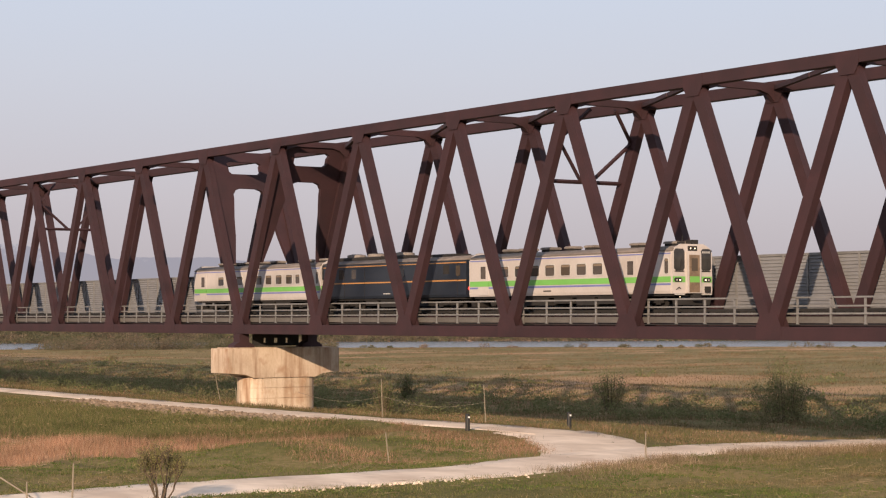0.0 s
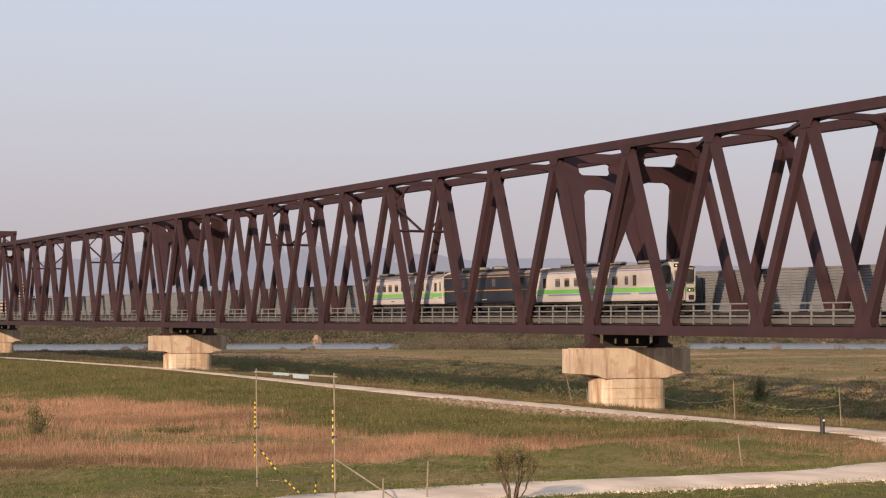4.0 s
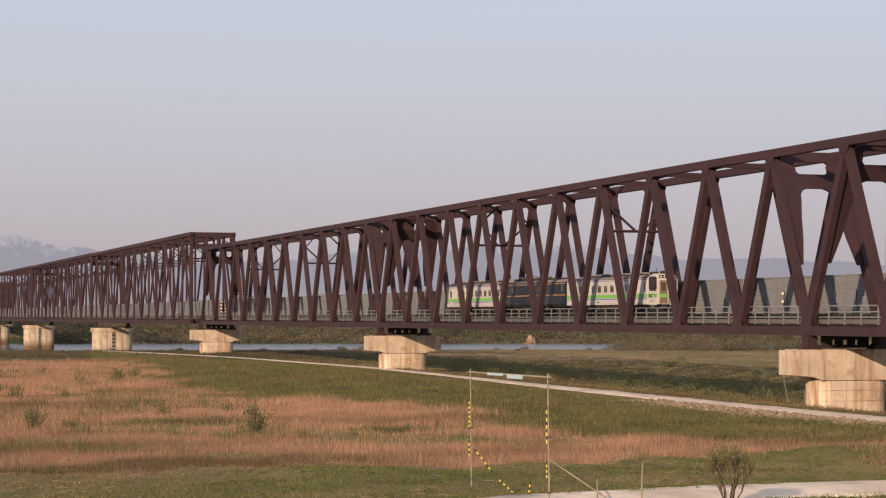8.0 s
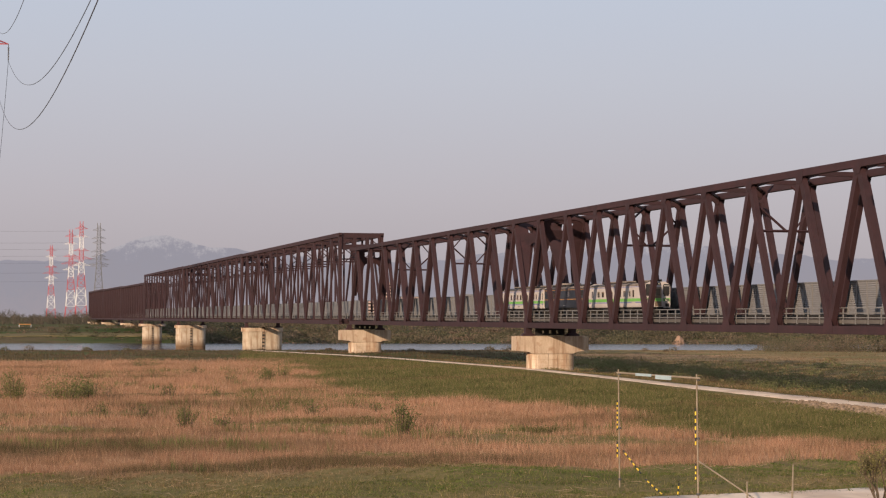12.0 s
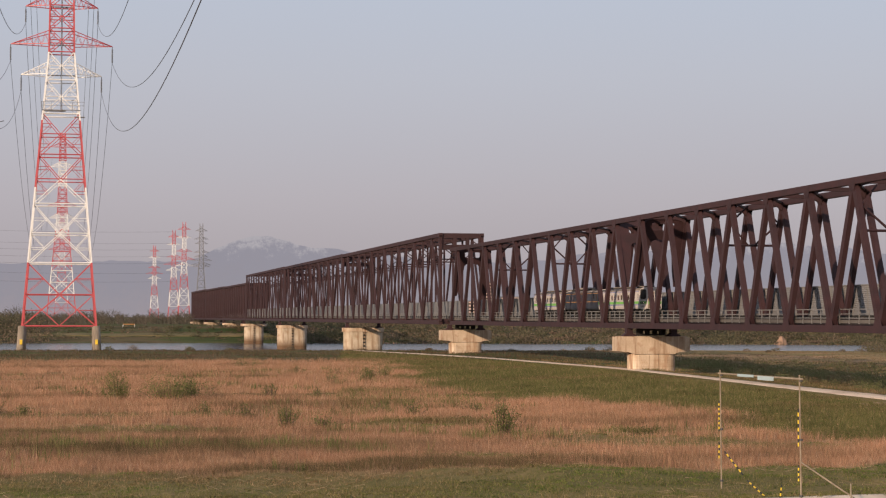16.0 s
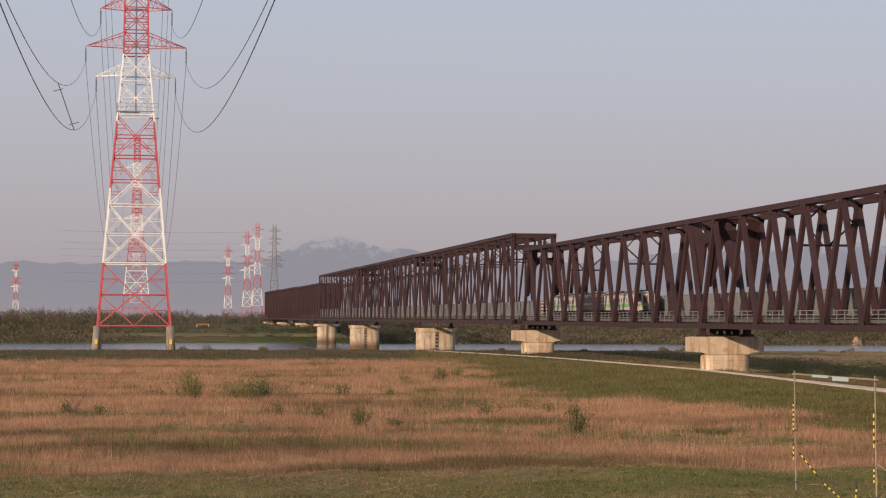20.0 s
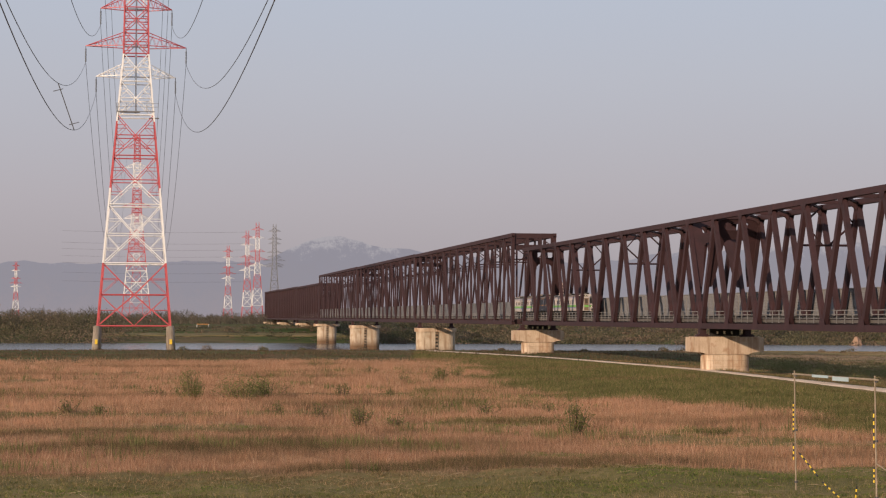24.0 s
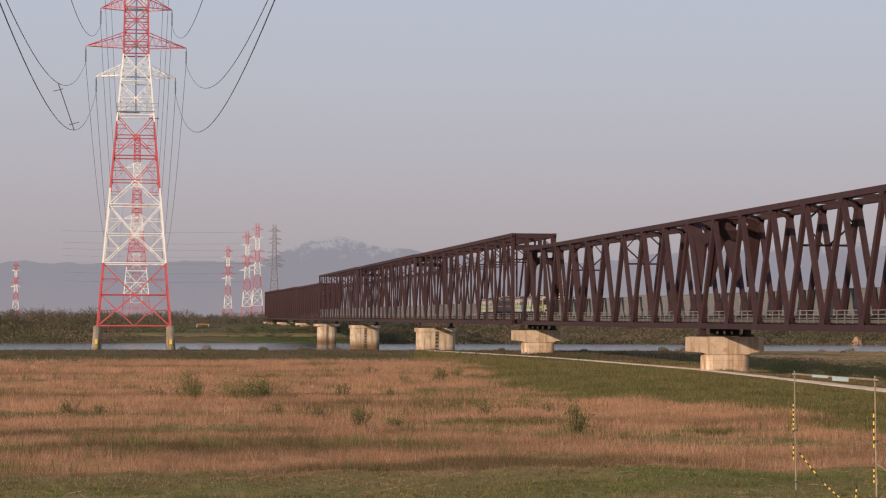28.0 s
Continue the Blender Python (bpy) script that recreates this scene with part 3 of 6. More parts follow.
def hammer_pier(y, base):
    p = thing("bridge_pier", "hammerhead concrete bridge pier with brown rain stains", "pier", (XC, y, 0), group="bridge piers")
    a = 5.0
    cap = Mesh()
    # cap: block with splayed underside at both ends
    outline = [(-a, 4.45), (a, 4.45), (a, 2.56), (a - 1.5, 2.42), (a - 2.2, 2.15), (-a + 2.2, 2.15), (-a + 1.5, 2.42), (-a, 2.54)]
    cap.prism(outline, 1, -1.45, 1.45)
    part("cap", cap, CONCRETE, p)
    part("cap_slab", Mesh().box(-a + .4, -1.2, 4.45, a - .4, 1.2, 4.52), CONCRETE, p)
    sh = Mesh().prism(stadium(6.6, 2.5), 2, base, 2.15)
    part("shaft", sh, CONCRETE, p)
    # formwork panels standing a little proud of the joints
    for r in range(3):
        z0 = -.3 + r * .82
        for c in range(3):
            x0 = -1.9 + c * 1.28
            part("form_panel", Mesh().box(x0 + .03, -1.31, max(z0, base) + .03, x0 + 1.25, -1.25, z0 + .79), FORMED, p)
        for s in (-1, 1):
            q = [(s * 1.95 + s * 1.31 * math.sin(t), -1.31 * math.cos(t)) for t in (0.03, .3, .6, .9, 1.2, 1.5, 1.8)]
            q2 = [(s * 1.95 + s * 1.24 * math.sin(t), -1.24 * math.cos(t)) for t in (1.8, 1.5, 1.2, .9, .6, .3, .03)]
            part("form_panel", Mesh().prism(q + q2, 2, z0 + .03, z0 + .79), FORMED, p)
    # bearings and end girder
    for x in (-W / 2, W / 2):
        b = part("bearing", Mesh().prism([(-.95, 4.52), (.95, 4.52), (.85, 4.72), (.42, 4.95), (.42, 5.59), (-.42, 5.59), (-.42, 4.95), (-.85, 4.72)], 1, -.5, .5), STEEL, p)
        b.location.x = x
    g = part("end_girder", Mesh().box(-2.05, -.12, 4.62, 2.05, .12, 4.85).box(-2.05, -.12, 5.25, 2.05, .12, 5.9)
             .box(-2.05, -.12, 4.85, -1.15, .12, 5.25).box(-.85, -.12, 4.85, -.2, .12, 5.25).box(.2, -.12, 4.85, .85, .12, 5.25).box(1.15, -.12, 4.85, 2.05, .12, 5.25), DARK, p)
    return p


def river_pier(y, base, wide, cap):
    p = thing("river_pier", "solid round-nosed concrete river pier with an access ladder", "pier", (XC, y, 0), group="bridge piers")
    part("shaft", Mesh().prism(stadium(wide, 4.2, 10), 2, base, 3.2), RIVERC, p)
    part("collar", Mesh().prism(stadium(wide + .8 + cap, 4.8, 10), 2, 3.2, 4.2), CONCRETE, p)
    for x in (-W / 2 - 1.1, W / 2 + 1.1):
        b = part("bearing", Mesh().prism([(-.9, 4.2), (.9, 4.2), (.4, 4.8), (.4, 5.59), (-.4, 5.59), (-.4, 4.8)], 1, -.6, .6), STEEL, p)
        b.location.x = x
    lad = part("ladder", Mesh().box(-.35, -2.35, base + 2, -.28, -2.28, 4.1).box(.28, -2.35, base + 2, .35, -2.28, 4.1), DARK, p)
    for k in range(8):
        part("rung", Mesh().box(-.35, -2.37, base + 2.4 + k * .95, .35, -2.27, base + 2.75 + k * .95), DARK, p)
    return p


hammer_pier(YA - 10 * L, -1)
hammer_pier(YA, -1)
hammer_pier(YB, -1)
hammer_pier(YC + 1.5, -1)
river_pier(516.0, -5, 10.4, 0)
river_pier(680.0, -6, 10.2, 0)
river_pier(818.0, -6, 8.0, 2.2)
river_pier(918.0, -1, 7.0, 2.4)
river_pier(1040.0, -1, 7.0, 2.4)
river_pier(1150.0, -1, 7.0, 2.4)


# ---- the train: two railcars with an inspection coach between them ----
def glow(name, colour, strength):
    m = bpy.data.materials.new(name)
    m.use_nodes = True
    b = m.node_tree.nodes["Principled BSDF"]
    b.inputs["Base Color"].default_value = (*colour, 1)
    b.inputs["Emission Color"].default_value = (*colour, 1)
    b.inputs["Emission Strength"].default_value = strength
    return m


def plain(name, colour, rough=0.5, metal=0.0):
    return mat(name, colour, tuple(v * 0.85 for v in colour), 1.0, rough, metal, 0, 15)


GREENP = plain("light_green_band", (0.17, 0.44, 0.10), 0.4)
BLUEP = plain("lavender_blue_line", (0.16, 0.18, 0.42), 0.4)
ORANGE = plain("orange_line", (0.46, 0.22, 0.07), 0.4)
BLIND = plain("tan_window_blind", (0.20, 0.155, 0.115), 0.9)
ROOF = mat("dusty_train_roof", (0.20, 0.17, 0.155), (0.12, 0.10, 0.09), 1.0, 0.85, 0, 0.1, 10)
ROOFLID = mat("dusty_vent_lid", (0.25, 0.215, 0.19), (0.15, 0.125, 0.11), 1.5, 0.85, 0, 0.1, 10)
GLASS = mat("dark_train_glass", (0.022, 0.021, 0.020), (0.075, 0.06, 0.048), 0.9, 0.08, rnd=0.5)
FRAME = plain("aluminium_window_frame", (0.52, 0.50, 0.48), 0.5, 0.2)
BROWND = mat("brown_front_door", (0.27, 0.19, 0.125), (0.12, 0.085, 0.06), 1.6, 0.7, 0, 0, 8)
LAMP = glow("headlamp", (1.0, 0.84, 0.55), 1.4)
TAIL = glow("tail_lamp", (0.9, 0.05, 0.03), 1.2)
HW = 1.58                   # half width of a car


def profile(hw):
    left = [(-hw + .04, .92), (-hw, 1.1), (-hw, 3.22), (-hw + .04, 3.42)]
    return left + [(-x, z) for x, z in left[::-1]]


def roof_profile(hw):
    left = [(-hw - .02, 3.42), (-hw - .02, 3.46), (-hw + .18, 3.57), (-hw + .6, 3.70), (-hw + 1.1, 3.76)]
    return left + [(-x, z) for x, z in left[::-1]]


def side_boxes(mb, y0, y1, z0, z1, out=.012, hw=HW):
    """A thin band on both flanks."""
    mb.box(-hw - out, y0, z0, -hw + .005, y1, z1)
    return mb.box(hw - .005, y0, z0, hw + out, y1, z1)


def bogie(car, y):
    b = part("bogie", Mesh().box(-1.0, y - 1.35, .38, -.86, y + 1.35, .62).box(.86, y - 1.35, .38, 1.0, y + 1.35, .62).box(-.9, y - .2, .4, .9, y + .2, .75), DARK, car, "dark steel bogie frame")
    for dy in (-1.0, 1.0):
        w = Mesh()
        for x in (-.62, .50):
            w.tube([(x, y + dy, .4), (x + .12, y + dy, .4)], .4, 16)
        w.tube([(-.6, y + dy, .4), (.6, y + dy, .4)], .07, 8)
        part("wheelset", w, DARK, b)
        for x in (-1.06, .94):
            part("axle_box", Mesh().box(x, y + dy - .17, .28, x + .12, y + dy + .17, .56), DARK, b)
    for x in (-1.08, .96):
        part("spring", Mesh().tube([(x + .06, y, .45), (x + .06, y, .8)], .14, 10), DARK, b)


def underfloor(car, spans):
    for a, b, z in spans:
        part("equipment_box", Mesh().box(-1.35, a, z, -.5, b, .9), DARK, car)
        part("equipment_box", Mesh().box(.5, a, z, 1.35, b, .9), DARK, car)
    part("underframe", Mesh().box(-1.4, .2, .78, 1.4, 20.2 if len(spans) > 3 else 18.2, .93), DARK, car)


def rounded(y0, y1, z0, z1, r):
    """Outline of a rectangle with cut-off corners."""
    return [(y0 + r, z0), (y1 - r, z0), (y1, z0 + r), (y1, z1 - r), (y1 - r, z1), (y0 + r, z1), (y0, z1 - r), (y0, z0 + r)]


def window(car, y0, y1, z0, z1, frame=True):
    for s in (-1, 1):
        x = s * HW
        w = part("window", Mesh().prism(rounded(y0, y1, z0, z1, .07), 0, min(x, x + s * .014), max(x, x + s * .014)), GLASS, car)
        if frame:
            out, inn = rounded(y0 - .06, y1 + .06, z0 - .06, z1 + .06, .11), rounded(y0, y1, z0, z1, .07)
            xa, xb = x - s * .01, x + s * .028
            vs = [(xx, *p) for xx in (xa, xb) for ring in (out, inn) for p in ring]
            fs = []
            for k in range(8):
                q = (k + 1) % 8
                fs += [(16 + k, 16 + q, 24 + q, 24 + k), (k, q, 16 + q, 16 + k), (8 + k, 24 + k, 24 + q, 8 + q)]
            part("window_frame", Mesh().add(vs, fs), FRAME, w)
            part("blind", Mesh().box(min(x, x + s * .019), y0 + .05, z1 - .16, max(x, x + s * .019), y1 - .05, z1 - .03), BLIND, w)


def railcar(cab):
    car = thing("railcar", "ivory diesel railcar with a light green waist band", "train", (XC, 0, RAIL), group="train cars")
    ln = 20.5
    part("body", Mesh().prism(profile(HW), 1, .12, ln), CREAM, car)
    part("roof", Mesh().prism(roof_profile(HW), 1, .05, ln + .02), ROOF, car, "dusty grey-brown roof", True)
    part("green_band", side_boxes(Mesh(), .12, ln, 1.58, 1.93), GREENP, car)
    part("blue_line", side_boxes(Mesh(), .12, ln, 1.42, 1.53), BLUEP, car)
    part("blue_line", side_boxes(Mesh(), .12, ln, 3.24, 3.31), BLUEP, car)
    for a in ((5.05, 6.9, 8.5, 10.1, 11.7, 13.3, 14.95, 16.6) if cab else (3.4, 4.7, 6.3, 7.9, 9.45, 11.05, 12.65, 14.2, 15.8)):
        hw = .30 if a < 4 or a == 5.05 else .46
        window(car, a - hw, a + hw, 2.16, 2.84)
    for a in ((3.42, 18.6) if cab else (1.2, 18.6)):
        for s in (-1, 1):
            x = s * HW
            d = part("passenger_door", Mesh().box(min(x, x + s * .02), a - .25, 1.0, max(x, x + s * .02), a + .95, 3.2), CREAM, car)
            part("door_window", Mesh().box(min(x, x + s * .035), a + .08, 2.08, max(x, x + s * .035), a + .62, 2.9), GLASS, d)
            part("door_band", Mesh().box(min(x, x + s * .034), a - .25, 1.58, max(x, x + s * .034), a + .95, 1.93), GREENP, d)
    window(car, .32, .66, 2.1, 2.98)
    for s in (-1, 1):
        part("drip_rail", Mesh().beam((s * (HW + .02), .1, 3.44), (s * (HW + .02), ln, 3.44), .05), ROOF, car)
        part("number_mark", Mesh().box(min(s * HW, s * (HW + .012)), 11.6, 1.16, max(s * HW, s * (HW + .012)), 12.4, 1.24), DARK, car)
    for a, w in ((1.0, 1.0), (4.2, .95), (8.7, .9), (11.0, .6), (13.2, .9), (15.6, .9), (17.6, .7)):
        v = part("roof_vent", Mesh().prism([(-.46, 3.6), (.46, 3.6), (.46, 3.90), (-.46, 3.90)], 1, a + .06, a + w - .06), DARK, car)
        part("vent_lid", Mesh().prism([(-.52, 3.90), (.52, 3.90), (.52, 3.99), (.40, 4.05), (-.40, 4.05), (-.52, 3.99)], 1, a, a + w), ROOFLID, v)
    for y, s in ((0.0, 1), (ln + .12, -1)):
        # end wall with rounded pillars
        sgn = -1 if s > 0 else 1
        ya, yb = (0.0, .12) if s > 0 else (ln, ln + .12)
        body = Mesh().prism([(-HW + .06, .92), (HW - .06, .92), (HW - .03, 1.1), (HW - .03, 3.3), (HW - .25, 3.62), (.9, 3.84), (-.9, 3.84), (-HW + .25, 3.62), (-HW + .03, 3.3), (-HW + .03, 1.1)], 1, ya, yb)
        end = part("cab_front", body, CREAM, car)
        f = ya - .0 if s > 0 else yb
        def fb(x0, z0, x1, z1, d):
            return Mesh().box(x0, min(f, f + sgn * d), z0, x1, max(f, f + sgn * d), z1)
        part("gangway_frame", fb(-.52, .95, .56, 3.35, .16), CREAM, end)
        part("front_door", fb(-.38, 1.0, .42, 3.2, .18), BROWND, end, "dirty tan gangway door")
        part("door_band", fb(-.36, 1.58, .40, 1.93, .187), GREENP, end)
        part("door_window", fb(-.22, 2.25, .26, 3.0, .187), GLASS, end)
        for x0, x1 in ((-1.43, -.62), (.68, 1.45)):
            part("windscreen", Mesh().prism(rounded(x0, x1, 2.28, 3.56, .12), 1, min(f, f + sgn * .014), max(f, f + sgn * .014)), SCREEN, end, "dark windscreen in a black surround")
            part("screen_frame", fb(x0 + .05, 2.20, x1 - .05, 2.27, .03), DARK, end)
            part("green_band", fb(x0 - .1, 1.58, x1 + .06, 1.93, .008), GREENP, end)
        part("wiper", Mesh().beam((-1.0, f + sgn * .03, 2.3), (-.85, f + sgn * .03, 2.95), .025), DARK, end)
        if s > 0 and cab:
            for x in (-1.12, 1.12):
                part("lamp_panel", Mesh().prism(rounded(x - .30, x + .30, 1.60, 1.86, .08), 1, f - .03, f), SCREEN, end, "black lamp panel")
            for x, m in ((-1.24, FRAME), (-1.0, LAMP), (1.0, LAMP), (1.24, FRAME)):
                hl = part("headlamp", Mesh().tube([(x, f, 1.72), (x, f - .06, 1.72)], .05, 14), m, end)
                part("lamp_ring", Mesh().tube([(x, f, 1.72), (x, f - .035, 1.72)], .125, 14), DARK, hl)
            for x in (-.17, .17):
                part("roof_headlamp", Mesh().tube([(x, f, 3.58), (x, f - .05, 3.58)], .042, 12), LAMP, end)
            part("lamp_housing", Mesh().box(-.36, f - .03, 3.44, .36, f, 3.72), DARK, end)
            for q in range(4):
                part("destination_mark", Mesh().box(.76 + q * .16, f - .024, 3.30, .87 + q * .16, f - .014, 3.42), FRAME, end)
            part("marker_lamp", Mesh().tube([(-1.02, f - .02, .72), (-1.02, f - .07, .72)], .022, 10), LAMP, end)
            for x in (-1.3, .9):
                part("hand_rail", Mesh().tube([(x, f - .05, 1.15), (x + .2, f - .07, 1.3), (x + .35, f - .05, 1.2)], .025, 5), DARK, end)
            part("step", Mesh().box(-1.4, f - .12, .84, -.7, f, .9).box(.7, f - .12, .84, 1.4, f, .9), FRAME, end)
            part("cable_box", Mesh().box(.95, f - .1, .98, 1.35, f, 1.35), DARK, end)
            part("horn", Mesh().tube([(-.5, f + .35, 3.85), (-.5, f + .3, 4.35)], .03, 6).box(-.75, f + .2, 3.85, -.4, f + .5, 4.0).box(.1, f + .15, 3.85, .6, f + .7, 4.1), DARK, end)
        part("coupler", Mesh().box(-.16, min(f, f + sgn * .45), .55, .16, max(f, f + sgn * .45), .85).box(-.25, min(f + sgn * .3, f + sgn * .48), .5, .25, max(f + sgn * .3, f + sgn * .48), .9), DARK, end)
        part("snow_plough", Mesh().prism([(-1.25, .25), (1.25, .25), (1.35, .62), (-1.35, .62)], 1, min(f + sgn * -.3, f + sgn * .12), max(f + sgn * -.3, f + sgn * .12)), DARK, end)
    underfloor(car, ((5.0, 7.2, .35), (7.5, 9.3, .28), (9.8, 11.6, .4), (12.2, 15.0, .3)))
    bogie(car, 2.9)
    bogie(car, 17.6)
    return car


def coach():
    car = thing("inspection_coach", "navy blue inspection coach with two orange lines", "train", (XC, 0, RAIL), group="train cars")
    ln = 18.6
    part("body", Mesh().prism(profile(HW), 1, 0, ln), NAVY, car)
    part("roof", Mesh().prism(roof_profile(HW), 1, -.02, ln + .02), ROOF, car, "dusty dark roof", True)
    part("orange_line", side_boxes(Mesh(), 0, ln, 2.0, 2.09), ORANGE, car)
    part("orange_line", side_boxes(Mesh(), 0, ln, 3.22, 3.29), ORANGE, car)
    for a, b in ((.7, 1.2), (7.6, 8.3), (14.0, 14.6), (15.7, 16.4)):
        window(car, a, b, 2.35, 3.05, False)
    for a in (1.0, 8.9, 12.8, 15.6):
        for s in (-1, 1):
            x = s * HW
            part("panel_seam", Mesh().box(min(x, x + s * .012), a, 1.0, max(x, x + s * .012), a + .03, 3.2), DARK, car)
    for s in (-1, 1):
        part("grille", Mesh().box(min(s * HW, s * (HW + .015)), 2.0, 2.5, max(s * HW, s * (HW + .015)), 2.7, 3.1), DARK, car)
        part("number_mark", Mesh().box(min(s * HW, s * (HW + .012)), 9.4, 1.2, max(s * HW, s * (HW + .012)), 10.3, 1.27), FRAME, car)
        part("tail_lamp", Mesh().tube([(s * 1.3, -.0, 1.5), (s * 1.3, -.06, 1.5)], .12, 10), TAIL, car)
    for a, w, h in ((2.7, 3.5, .10), (8.6, 2.6, .16), (11.9, 5.8, .16)):
        part("roof_unit", Mesh().prism([(-.8, 3.7), (.8, 3.7), (.8, 3.75 + h), (.7, 3.82 + h), (-.7, 3.82 + h), (-.8, 3.75 + h)], 1, a, a + w), DARK, car)
    for a in (9.9, 13.6, 16.4):
        v = part("fan_cowl", Mesh().tube([(0, a, 3.76), (0, a, 4.14), (0, a, 4.20)], [.72, .72, .60], 20), ROOFLID, car, "dusty cream round fan cowl", True)
        part("fan_guard", Mesh().tube([(0, a, 4.20), (0, a, 4.23)], .45, 16), DARK, v)
    for y in (-.35, ln):
        part("gangway_bellows", Mesh().box(-.6, y, 1.0, .6, y + .35, 3.3), DARK, car)
    underfloor(car, ((5.0, 8.0, .35), (8.5, 11.0, .3), (11.5, 13.0, .4)))
    bogie(car, 2.8)
    bogie(car, 15.8)
    return car


cars = [(railcar(True), 87.8), (coach(), 87.8 + 20.95), (railcar(False), 87.8 + 40.0)]


# ---- power line ----
def lattice(t, levels, arms, fine=True, scale=1.0, paint=None):
    """A square lattice tower: levels of (z, half width, paint up to the next level), arms of (z, half length, rise, paint)."""
    zs, ws = [q[0] for q in levels], [q[1] for q in levels]
    def wid(z):
        return float(np.interp(z, zs, ws))
    def coat(z):
        return paint or [q[2] for q in levels if q[0] <= z + .01][-1]
    corners = ((-1, -1), (1, -1), (1, 1), (-1, 1))
    for (z0, w0, _), (z1, w1, _) in zip(levels, levels[1:]):
        for sx, sy in corners:
            part("leg", Mesh().beam((sx * w0, sy * w0, z0), (sx * w1, sy * w1, z1), .42 * scale), coat(z0), t)
    bays = [zs[0], zs[1]]
    while bays[-1] < zs[-1] - 2:
        bays.append(min(bays[-1] + 1.9 * wid(bays[-1]), zs[-1]))
    for za, zb in zip(bays, bays[1:]):
        zm = (za + zb) / 2
        for q in range(4):
            s, e = corners[q], corners[(q + 1) % 4]
            def on(u, z):
                w = wid(z)
                return ((s[0] * (1 - u) + e[0] * (1 + u)) / 2 * w, (s[1] * (1 - u) + e[1] * (1 + u)) / 2 * w, z)
            for u in (-1, 1):
                if fine:
                    part("brace", Mesh().beam(on(u, za), on(0, zm), .19 * scale), coat((za + zm) / 2), t)
                    part("brace", Mesh().beam(on(0, zm), on(u, zb), .19 * scale), coat((zb + zm) / 2), t)
                else:
                    part("brace", Mesh().beam(on(u, za), on(-u, zb), .19 * scale), coat(zm), t)
            part("girt", Mesh().beam(on(-1, za), on(1, za), .24 * scale), coat(za), t)
            if fine:
                part("girt", Mesh().beam(on(-1, zm), on(1, zm), .20 * scale), coat(zm), t)
                red = Mesh()
                if za == zs[0]:
                    red.beam(on(-1, zm), on(0, za), .16 * scale)
                    red.beam(on(1, zm), on(0, za), .16 * scale)
                for u in (-1, 1):
                    for z in ((za + zm) / 2, (zb + zm) / 2):
                        red.beam(on(u, z), on(u / 2, z), .12 * scale)
                        if wid(zm) > 3:
                            red.beam(on(u, zm), on(u / 2, z), .11 * scale)
                tagged(part("secondary_brace", red, coat(zm), t), kind="stuff")
    for z, half, rise, m in arms:
        m = paint or m
        w = wid(z)
        for s in (-1, 1):
            arm = Mesh()
            for y in (-w, w):
                arm.beam((s * w, y, z), (s * half, 0, z), .20 * scale)
                arm.beam((s * w, y, z + rise), (s * half, 0, z), .16 * scale)
                for k in range(1, 5):
                    f0, f1 = k / 5, (k - .5) / 5
                    xa, xb = w + (half - w) * f0, w + (half - w) * f1
                    arm.beam((s * xa, y * (1 - f0), z), (s * xb, y * (1 - f1), z + rise * (1 - f1)), .085 * scale)
                    arm.beam((s * xb, y * (1 - f1), z + rise * (1 - f1)), (s * (w + (half - w) * (f0 - .2)), y * (1.2 - f0), z), .085 * scale)
            part("cross_arm", arm, m, t)


LEVELS = [(7.0, 9.9, RED), (24.2, 8.5, WHITE), (44.8, 6.75, RED), (63.3, 5.1, WHITE), (82.2, 3.45, RED), (98.0, 3.2, WHITE), (113.0, 2.9, RED), (134.0, 2.4, RED), (137.0, .4, RED)]
ARMS = [(76.2, 10.9, 3.0, WHITE), (84.6, 13.8, 3.6, RED), (95.2, 9.8, 3.4, RED)]
UPPER = [(113.0, 9.2, 3.0, WHITE), (124.0, 8.0, 3.0, RED)]
TOWER = (-.7, 555.0, -2.6)


def wide_at(z):
    return float(np.interp(z, [q[0] for q in LEVELS], [q[1] for q in LEVELS]))


